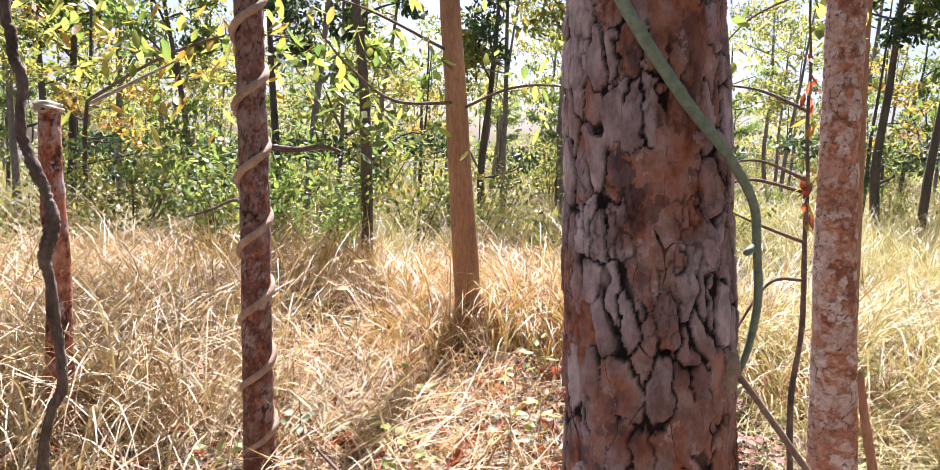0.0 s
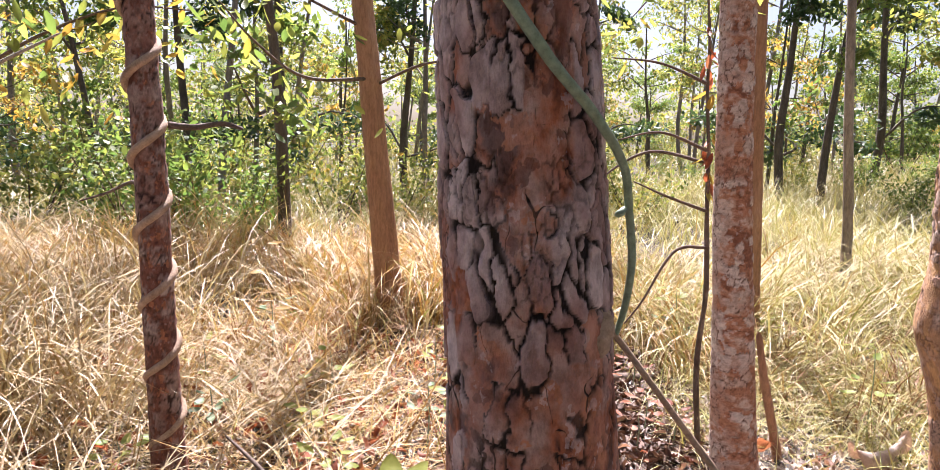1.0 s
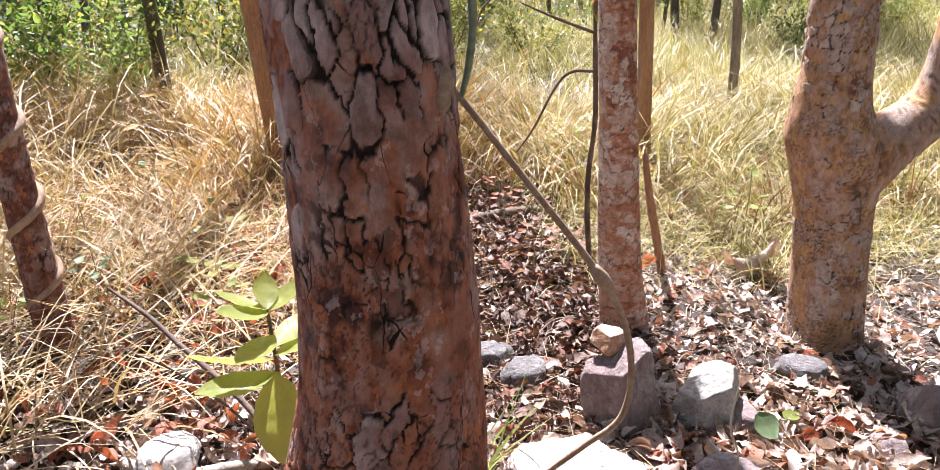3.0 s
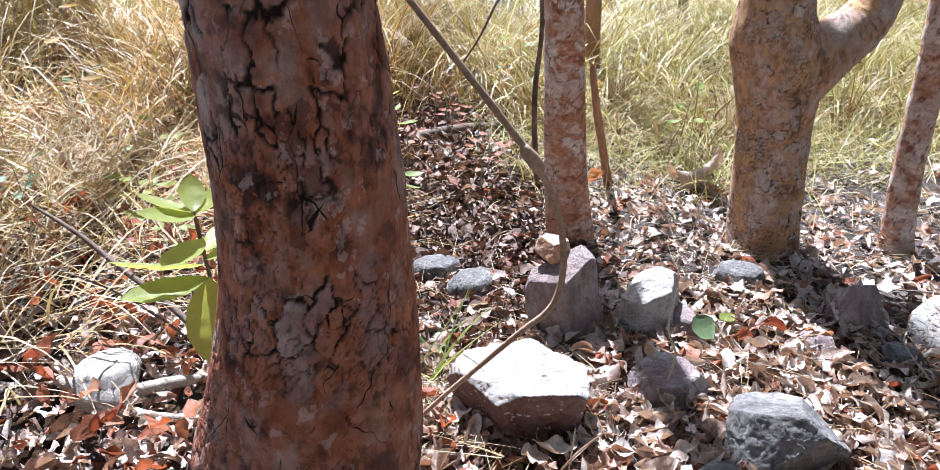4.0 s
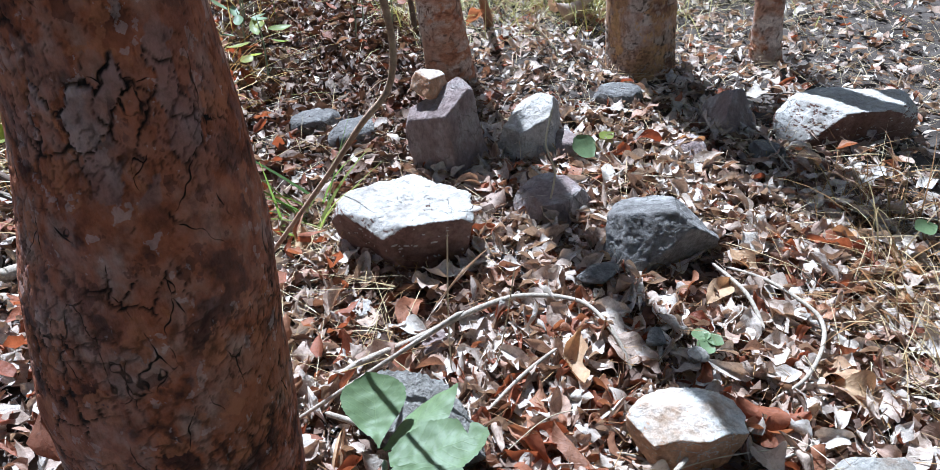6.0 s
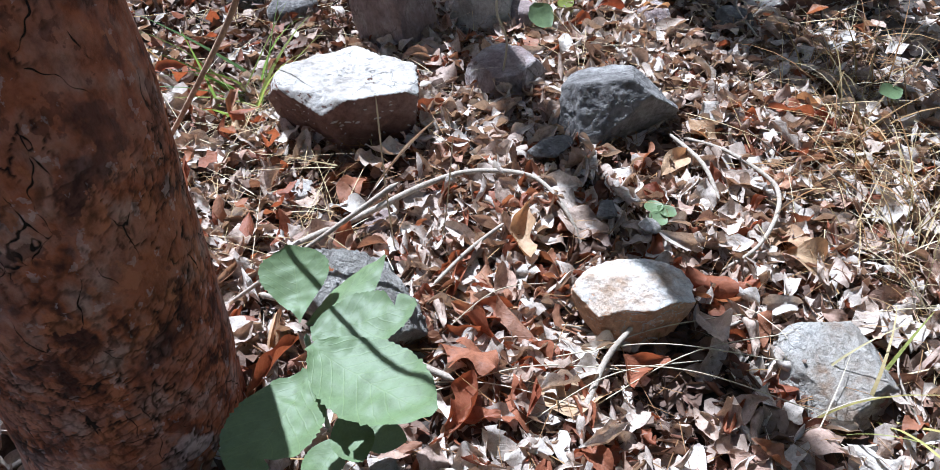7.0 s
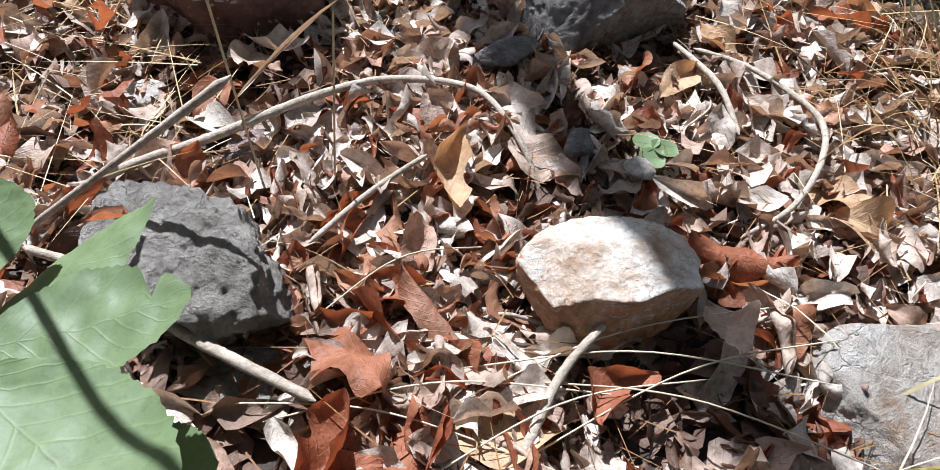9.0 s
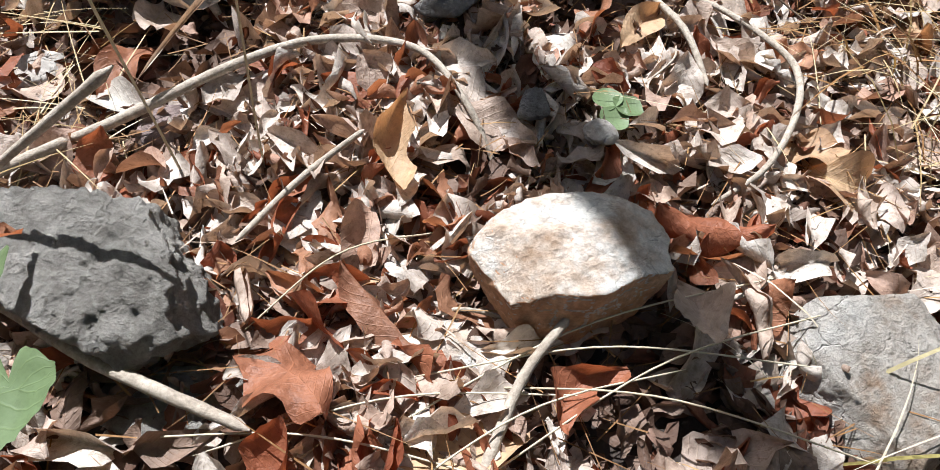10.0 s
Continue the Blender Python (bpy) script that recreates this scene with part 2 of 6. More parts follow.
def bark_material(name, plate, inner, crack, flake=60, spot=16, stretch=(1, 1, 0.7), edge=(0.35, 0.7), fresh=(0.4, 0.16, 0.08), cracks=0):
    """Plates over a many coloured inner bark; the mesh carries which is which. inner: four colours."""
    m, nt, b = graph(name)
    vec = coords(nt, stretch)
    big = noisy(nt, vec, spot, 4, 0.55)
    warm = noisy(nt, vec, spot * 0.45, 3)
    fine = noisy(nt, vec, flake, 8, 0.7)
    grain = noisy(nt, coords(nt, (1, 1, 0.3)), flake * 4, 4)
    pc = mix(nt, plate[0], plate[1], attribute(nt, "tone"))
    pc = mix(nt, pc, plate[2], ramp(nt, warm, [(0.46, (0, 0, 0)), (0.60, (0.75, 0.75, 0.75))]))
    lo, hi = edge
    ic = ramp(nt, big, [(lo, inner[0]), (lo + (hi - lo) * 0.33, inner[1]), (lo + (hi - lo) * 0.6, inner[2]), (hi, inner[3])])
    ic = mix(nt, ic, inner[1], ramp(nt, warm, [(0.5, (0, 0, 0)), (0.6, (0.7, 0.7, 0.7))]))
    peel = noisy(nt, vec, spot * 1.37, 6, 0.55)
    ic = mix(nt, ic, fresh, ramp(nt, peel, [(0.575, (0, 0, 0)), (0.59, (0.75, 0.75, 0.75))]))
    ic = mix(nt, ic, inner[0], ramp(nt, peel, [(0.385, (0.6, 0.6, 0.6)), (0.40, (0, 0, 0))]))
    thin = noisy(nt, vec, spot * 2.3, 6, 0.6)
    ic = mix(nt, ic, plate[1], ramp(nt, thin, [(0.615, (0, 0, 0)), (0.625, (0.35, 0.35, 0.35))]))
    col = mix(nt, ic, pc, attribute(nt, "plate"))
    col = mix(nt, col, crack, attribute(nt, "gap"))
    col = mix(nt, col, ramp(nt, fine, [(0.32, (0.45, 0.42, 0.4)), (0.58, (1.2, 1.18, 1.15))]), 0.75, "MULTIPLY")
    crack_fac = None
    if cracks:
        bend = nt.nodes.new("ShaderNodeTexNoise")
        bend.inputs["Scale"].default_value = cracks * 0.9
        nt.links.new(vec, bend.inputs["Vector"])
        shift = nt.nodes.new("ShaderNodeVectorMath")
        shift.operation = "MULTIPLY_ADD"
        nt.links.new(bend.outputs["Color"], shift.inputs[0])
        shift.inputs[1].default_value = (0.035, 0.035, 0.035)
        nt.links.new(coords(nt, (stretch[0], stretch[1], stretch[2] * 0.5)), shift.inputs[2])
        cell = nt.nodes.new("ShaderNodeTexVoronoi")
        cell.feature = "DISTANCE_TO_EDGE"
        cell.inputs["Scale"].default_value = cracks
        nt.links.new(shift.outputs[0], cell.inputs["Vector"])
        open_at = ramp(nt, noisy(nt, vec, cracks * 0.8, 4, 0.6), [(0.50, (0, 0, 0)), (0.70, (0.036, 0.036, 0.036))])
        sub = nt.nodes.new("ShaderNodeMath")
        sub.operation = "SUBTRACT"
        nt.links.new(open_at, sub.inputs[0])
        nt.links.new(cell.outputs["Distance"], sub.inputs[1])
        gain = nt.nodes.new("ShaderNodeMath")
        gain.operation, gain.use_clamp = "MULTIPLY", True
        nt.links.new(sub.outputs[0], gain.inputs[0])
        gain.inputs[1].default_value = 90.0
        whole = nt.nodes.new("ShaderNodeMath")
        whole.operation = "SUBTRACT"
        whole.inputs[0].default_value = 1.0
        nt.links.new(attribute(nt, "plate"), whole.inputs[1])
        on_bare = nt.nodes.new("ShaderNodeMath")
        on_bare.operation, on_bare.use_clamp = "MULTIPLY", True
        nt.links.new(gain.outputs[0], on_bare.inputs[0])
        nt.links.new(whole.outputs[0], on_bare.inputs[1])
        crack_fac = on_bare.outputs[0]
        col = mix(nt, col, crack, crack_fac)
    nt.links.new(col, b.inputs["Base Color"])
    b.inputs["Roughness"].default_value = 0.8
    b.inputs["Specular IOR Level"].default_value = 0.25
    both = nt.nodes.new("ShaderNodeMath")
    both.operation = "ADD"
    nt.links.new(fine, both.inputs[0])
    nt.links.new(grain, both.inputs[1])
    height = both.outputs[0]
    if crack_fac is not None:
        deep = nt.nodes.new("ShaderNodeMath")
        deep.operation = "SUBTRACT"
        nt.links.new(height, deep.inputs[0])
        nt.links.new(crack_fac, deep.inputs[1])
        height = deep.outputs[0]
    bump(nt, b, height, 0.9, 0.004)
    return m


def rough_material(name, stops, scale=9, fine=90, bumps=0.006, rough=0.9, stretch=(1, 1, 1), strength=0.7, cracks=0.0):
    """Earth, wood or stone: two sizes of blotches; cracks: how strongly fine dark cracks show."""
    m, nt, b = graph(name)
    vec = coords(nt, stretch)
    a = noisy(nt, vec, scale, 6, 0.65)
    f = noisy(nt, vec, fine, 8, 0.75)
    col = ramp(nt, a, stops)
    col = mix(nt, col, ramp(nt, f, [(0.3, (0.5, 0.49, 0.48)), (0.62, (1.18, 1.17, 1.15))]), 0.8, "MULTIPLY")
    nt.links.new(col, b.inputs["Base Color"])
    b.inputs["Roughness"].default_value = rough
    b.inputs["Specular IOR Level"].default_value = 0.25
    both = nt.nodes.new("ShaderNodeMath")
    both.operation = "ADD"
    nt.links.new(a, both.inputs[0])
    nt.links.new(f, both.inputs[1])
    height = both.outputs[0]
    if cracks:
        warp = nt.nodes.new("ShaderNodeVectorMath")
        warp.operation = "MULTIPLY_ADD"
        nt.links.new(noisy(nt, vec, 14, 4, 0.6, 1), warp.inputs[0])
        warp.inputs[1].default_value = (0.09, 0.09, 0.09)
        nt.links.new(vec, warp.inputs[2])
        cell = nt.nodes.new("ShaderNodeTexVoronoi")
        cell.feature = "DISTANCE_TO_EDGE"
        cell.inputs["Scale"].default_value = 17.0
        nt.links.new(warp.outputs[0], cell.inputs["Vector"])
        line = ramp(nt, cell.outputs["Distance"], [(0.0, (0.3, 0.28, 0.26)), (0.03, (1, 1, 1))])
        where = ramp(nt, noisy(nt, vec, 10, 3), [(0.46, (0, 0, 0)), (0.56, (cracks, cracks, cracks))])
        pits = ramp(nt, noisy(nt, vec, fine * 2.2, 3, 0.5), [(0.34, (0.45, 0.43, 0.41)), (0.42, (1, 1, 1))])
        col = mix(nt, mix(nt, col, line, where, "MULTIPLY"), pits, 0.15, "MULTIPLY")
        nt.links.new(col, b.inputs["Base Color"])
        deep = nt.nodes.new("ShaderNodeMath")
        deep.operation = "ADD"
        nt.links.new(height, deep.inputs[0])
        nt.links.new(mix(nt, (1.0, 1.0, 1.0), line, where, "MULTIPLY"), deep.inputs[1])
        height = deep.outputs[0]
    bump(nt, b, height, strength, bumps)
    return m


SOIL = rough_material("dry_soil", [(0.3, (0.022, 0.017, 0.014)), (0.5, (0.06, 0.048, 0.041)), (0.7, (0.15, 0.13, 0.115))], 4, 70, 0.012)
ORANGE = (1.05, 0.70, 0.44)
LITTER = leaf_material("dead_leaf", [(0.0, (0.42, 0.31, 0.24)), (0.12, (0.52, 0.435, 0.37)), (0.30, (0.66, 0.61, 0.55)), (0.48, (0.52, 0.44, 0.38)), (0.59, (0.36, 0.21, 0.145)), (0.66, (0.49, 0.37, 0.295)), (0.78, (0.58, 0.50, 0.43)), (0.92, (0.65, 0.60, 0.54)), (1.0, (0.26, 0.19, 0.15))], 0.18, 0.5, 0.75, veins=True, wrinkle=0.45, crinkle=0.007, glow=ORANGE)
OLD = leaf_material("rotting_leaf", [(0.0, (0.07, 0.042, 0.03)), (0.3, (0.15, 0.09, 0.062)), (0.55, (0.24, 0.17, 0.13)), (0.75, (0.11, 0.06, 0.04)), (0.9, (0.22, 0.085, 0.048)), (1.0, (0.42, 0.35, 0.29))], 0.12, 0.6, 0.6, veins=True, wrinkle=0.45, crinkle=0.007, glow=ORANGE)
RUST = leaf_material("rust_leaf", [(0.0, (0.24, 0.075, 0.04)), (0.35, (0.37, 0.155, 0.085)), (0.6, (0.30, 0.10, 0.05)), (0.8, (0.44, 0.24, 0.145)), (1.0, (0.20, 0.08, 0.05))], 0.34, 0.45, 0.55, veins=True, wrinkle=0.5, crinkle=0.007, glow=ORANGE)
TAN = leaf_material("tan_leaf", [(0.0, (0.50, 0.33, 0.19)), (0.5, (0.55, 0.39, 0.24)), (1.0, (0.46, 0.30, 0.18))], 0.28, 0.5, 0.5, veins=True, wrinkle=0.5, crinkle=0.007, glow=ORANGE)
PALE = leaf_material("pale_leaf", [(0.0, (0.54, 0.48, 0.41)), (0.5, (0.47, 0.37, 0.30)), (1.0, (0.58, 0.54, 0.48))], 0.2, 0.5, 0.5, veins=True, wrinkle=0.5, crinkle=0.007, glow=ORANGE)
STRAW = leaf_material("dry_grass", [(0.0, (0.30, 0.145, 0.04)), (0.2, (0.47, 0.28, 0.08)), (0.38, (0.60, 0.43, 0.17)), (0.46, (0.72, 0.61, 0.37)), (0.6, (0.26, 0.11, 0.03)), (0.75, (0.47, 0.28, 0.075)), (0.88, (0.57, 0.40, 0.15)), (1.0, (0.27, 0.31, 0.065))], 0.22, 0.30, 0.2)
STRAW_PALE = leaf_material("pale_dry_grass", [(0.0, (0.33, 0.28, 0.09)), (0.2, (0.47, 0.41, 0.16)), (0.42, (0.66, 0.61, 0.40)), (0.56, (0.34, 0.24, 0.08)), (0.72, (0.28, 0.31, 0.085)), (0.86, (0.40, 0.38, 0.13)), (1.0, (0.50, 0.42, 0.17))], 0.22, 0.30, 0.2)
THATCH = leaf_material("old_thatch", [(0.0, (0.16, 0.08, 0.03)), (0.35, (0.30, 0.16, 0.06)), (0.7, (0.22, 0.12, 0.05)), (1.0, (0.40, 0.25, 0.10))], 0.15, 0.6, 0.3)
BLEACHED = leaf_material("bleached_grass", [(0.0, (0.42, 0.31, 0.15)), (0.3, (0.58, 0.49, 0.31)), (0.5, (0.36, 0.23, 0.09)), (0.68, (0.66, 0.58, 0.42)), (0.8, (0.30, 0.18, 0.07)), (1.0, (0.46, 0.35, 0.17))], 0.15, 0.36, 0.2)
STALK = leaf_material("dry_stalk", [(0.0, (0.6, 0.53, 0.4)), (0.5, (0.52, 0.44, 0.31)), (1.0, (0.66, 0.6, 0.48))], 0.15, 0.5, 0.15)
GREEN = leaf_material("green_leaf", [(0.0, (0.125, 0.175, 0.082)), (0.5, (0.14, 0.195, 0.092)), (1.0, (0.11, 0.16, 0.072))], 0.18, 0.52, 0.3, veins=True, tint=1.3, crinkle=0.003, rib=0.24)
LIME = leaf_material("lime_leaf", [(0.0, (0.27, 0.32, 0.085)), (0.5, (0.36, 0.38, 0.11)), (1.0, (0.25, 0.33, 0.10))], 0.56, 0.4, 0.12, veins=True)
CROWN = leaf_material("crown_leaf", [(0.0, (0.11, 0.155, 0.05)), (0.35, (0.20, 0.24, 0.07)), (0.7, (0.31, 0.33, 0.10)), (0.92, (0.42, 0.36, 0.10)), (1.0, (0.40, 0.24, 0.07))], 0.5, 0.4, 0.1)
BUSH = leaf_material("bush_leaf", [(0.0, (0.10, 0.18, 0.055)), (0.5, (0.17, 0.24, 0.07)), (1.0, (0.30, 0.33, 0.09))], 0.5, 0.45, 0.1)
DEEP = leaf_material("deep_green_leaf", [(0.0, (0.045, 0.085, 0.045)), (0.5, (0.06, 0.11, 0.05)), (1.0, (0.10, 0.15, 0.06))], 0.3, 0.45, 0.1)
GOLD = leaf_material("gold_leaf", [(0.0, (0.42, 0.30, 0.07)), (0.5, (0.38, 0.22, 0.05)), (1.0, (0.33, 0.31, 0.10))], 0.5, 0.5, 0.1)
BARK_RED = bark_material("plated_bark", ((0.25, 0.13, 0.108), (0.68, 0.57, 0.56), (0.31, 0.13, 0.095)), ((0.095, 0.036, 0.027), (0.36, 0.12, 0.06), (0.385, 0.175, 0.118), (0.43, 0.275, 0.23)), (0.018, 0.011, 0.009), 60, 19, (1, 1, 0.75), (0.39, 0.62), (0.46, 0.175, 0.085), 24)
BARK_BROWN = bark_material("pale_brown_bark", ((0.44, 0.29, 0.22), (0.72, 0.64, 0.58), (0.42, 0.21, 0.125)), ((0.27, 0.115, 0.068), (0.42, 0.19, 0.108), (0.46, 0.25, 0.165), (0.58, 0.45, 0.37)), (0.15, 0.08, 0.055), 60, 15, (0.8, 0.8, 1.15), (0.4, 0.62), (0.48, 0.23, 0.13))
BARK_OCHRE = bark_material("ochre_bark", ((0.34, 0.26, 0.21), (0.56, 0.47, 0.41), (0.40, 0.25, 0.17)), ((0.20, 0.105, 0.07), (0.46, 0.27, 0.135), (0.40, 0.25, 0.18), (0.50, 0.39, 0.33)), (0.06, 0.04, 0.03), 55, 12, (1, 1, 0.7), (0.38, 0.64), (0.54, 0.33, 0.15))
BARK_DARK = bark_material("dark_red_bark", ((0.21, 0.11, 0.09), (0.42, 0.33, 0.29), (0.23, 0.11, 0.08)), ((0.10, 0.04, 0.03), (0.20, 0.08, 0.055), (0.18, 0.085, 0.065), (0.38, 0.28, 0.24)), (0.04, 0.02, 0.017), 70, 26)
# bark of the far trees, lightened so that the colour holds the haze before them
BARK_FAR = rough_material("hazed_bark", [(0.3, (0.15, 0.125, 0.10)), (0.5, (0.27, 0.225, 0.185)), (0.7, (0.38, 0.32, 0.27))], 5, 40, 0.02, 0.9, (1, 1, 0.3))
BARK_LIANA = rough_material("liana_bark", [(0.3, (0.07, 0.052, 0.042)), (0.5, (0.15, 0.115, 0.09)), (0.7, (0.26, 0.21, 0.17))], 16, 70, 0.015, 0.9, (1, 1, 0.5))
BARK_TAN = rough_material("tan_bark", [(0.3, (0.28, 0.15, 0.09)), (0.55, (0.38, 0.22, 0.13)), (0.75, (0.42, 0.29, 0.2))], 6, 60, 0.01, 0.85, (1, 1, 0.25))
BARK_BLACK = rough_material("dark_bark", [(0.3, (0.075, 0.062, 0.05)), (0.7, (0.18, 0.145, 0.115))], 6, 50, 0.015, 0.9, (1, 1, 0.3))
VINE_GREEN = rough_material("green_vine", [(0.3, (0.20, 0.255, 0.165)), (0.7, (0.30, 0.365, 0.25))], 14, 120, 0.002, 0.6)
VINE_BROWN = rough_material("brown_vine", [(0.3, (0.31, 0.20, 0.13)), (0.7, (0.52, 0.38, 0.27))], 20, 150, 0.003, 0.75)
TWIG = rough_material("grey_twig", [(0.3, (0.3, 0.25, 0.2)), (0.7, (0.48, 0.42, 0.35))], 20, 160, 0.003, 0.8)
TWIG_DARK = rough_material("dark_twig", [(0.3, (0.10, 0.07, 0.05)), (0.7, (0.19, 0.14, 0.11))], 20, 160, 0.003, 0.8)
ROCK_PALE = rough_material("pale_rock", [(0.32, (0.30, 0.265, 0.235)), (0.5, (0.46, 0.43, 0.395)), (0.68, (0.57, 0.545, 0.515))], 9, 60, 0.006, 0.92, (1, 1, 1), 0.95, 0.5)
ROCK_PINK = rough_material("pinkish_rock", [(0.32, (0.24, 0.175, 0.165)), (0.50, (0.36, 0.285, 0.27)), (0.66, (0.55, 0.50, 0.48))], 11, 60, 0.018, 0.92, (1, 1, 0.6), 0.95, 0.5)
ROCK_GREY = rough_material("grey_rock", [(0.32, (0.13, 0.12, 0.115)), (0.52, (0.26, 0.245, 0.235)), (0.68, (0.44, 0.42, 0.40))], 9, 70, 0.018, 0.92, (1, 1, 1), 0.95, 0.5)
ROCK_CRUMB = rough_material("crumbling_rock", [(0.34, (0.26, 0.24, 0.215)), (0.5, (0.42, 0.395, 0.36)), (0.64, (0.56, 0.53, 0.49))], 22, 120, 0.03, 0.95, (1, 1, 1), 1.0, 0.15)
ROCK_WARM = rough_material("warm_grey_rock", [(0.34, (0.30, 0.21, 0.145)), (0.45, (0.42, 0.37, 0.32)), (0.64, (0.56, 0.53, 0.49))], 11, 80, 0.018, 0.92, (1, 1, 1), 0.95, 0.4)
# reddish broken sides of the pale rocks, with their shade darkened into the colour
ROCK_BROKEN_SHADED = rough_material("shaded_broken_face", [(0.32, (0.11, 0.062, 0.05)), (0.52, (0.19, 0.112, 0.09)), (0.7, (0.29, 0.195, 0.165))], 10, 70, 0.008)
ROCK_RUST = rough_material("rusty_rock_face", [(0.34, (0.40, 0.20, 0.105)), (0.5, (0.60, 0.35, 0.21)), (0.66, (0.68, 0.47, 0.33))], 16, 90, 0.014, 0.9, (1, 1, 1), 0.9)
ROCK_TAN = rough_material("tan_rock", [(0.34, (0.36, 0.25, 0.17)), (0.46, (0.54, 0.44, 0.36)), (0.58, (0.68, 0.65, 0.61))], 13, 90, 0.012, 0.9, (1, 1, 1), 0.8, 0.3)

# ---- ground ----
c = np.sinh(np.linspace(-1, 1, 221) * 6.4) / np.sinh(6.4) * 260
gx, gy = np.meshgrid(c + 1.0, c + 1.5, indexing="ij")
v = np.stack([gx, gy, gz(gx, gy)], -1).reshape(-1, 3)
v[:, 2] += (fbm(np.column_stack([v[:, 0] * 9, v[:, 1] * 9, 0 * v[:, 0]]), 3) - 0.5) * 0.03 * (np.hypot(v[:, 0], v[:, 1]) < 12)
k = len(c)
i, j = np.meshgrid(np.arange(k - 1), np.arange(k - 1), indexing="ij")
b = (i * k + j).ravel()
ground = new("ground", mesh_of("ground", v, np.stack([b, b + k, b + k + 1, b + 1], -1), SOIL))
tagged(ground, "dry greyish brown forest soil under leaves and grass", "ground", kind="structure")


# ---- trunks with bark ----
def cells(A, Z, p3, R0, w, h, seed, warp=0.35):
    """Uneven cells round a trunk: the distance to the cell's edge, and two random numbers of the cell."""
    g = np.random.default_rng(seed)
    wu = (fbm(p3 / w * 0.9, 3, seed) - 0.5) * w * 2 * warp + (fbm(p3 / w * 3.3, 3, seed + 9) - 0.5) * w * 0.42
    wz = (fbm(p3 / w * 0.9, 3, seed + 5) - 0.5) * h * 2 * warp + (fbm(p3 / w * 3.3, 3, seed + 19) - 0.5) * h * 0.26
    U = (A * R0 + wu.reshape(A.shape)) / w
    S = (Z + wz.reshape(A.shape)) / h
    circ = 2 * np.pi * R0 / w
    nu = max(4, int(round(circ)))
    z0 = Z.min()
    ns = int((Z.max() - z0) / h) + 5
    si, sj = np.meshgrid(np.arange(nu), np.arange(ns), indexing="ij")
    su = ((si + 0.5 * (sj % 2) + g.random(si.shape) * 0.9) * circ / nu).ravel()
    ss = (z0 / h - 2 + sj + g.random(sj.shape) * 0.9).ravel()
    tone, off = np.tile(g.random(len(su)), 3), np.tile(g.random(len(su)), 3)
    su, ss = np.concatenate([su - circ, su, su + circ]), np.tile(ss, 3)
    gap, tn, of, who = np.ones(A.shape), np.zeros(A.shape), np.zeros(A.shape), np.zeros(A.shape, int)
    for r0 in range(0, len(A), 8):
        sl = slice(r0, r0 + 8)
        pick = np.nonzero((ss > S[sl].min() - 1.8) & (ss < S[sl].max() + 1.8))[0]
        if len(pick) < 3:
            continue
        du = np.abs(U[sl][..., None] - su[pick])
        dz = np.abs(S[sl][..., None] - ss[pick])
        d = np.maximum(du, dz) * 0.5 + np.hypot(du, dz) * 0.5
        o2 = np.argpartition(d, 1, -1)[..., :2]
        dd = np.take_along_axis(d, o2, -1)
        near = np.take_along_axis(o2, np.argmin(dd, -1)[..., None], -1)[..., 0]
        gap[sl] = np.abs(dd[..., 1] - dd[..., 0]) * min(w, h) * 0.5
        tn[sl], of[sl] = tone[pick][near], off[pick][near]
        who[sl] = pick[near] % (len(su) // 3)
    return gap, tn, of, who


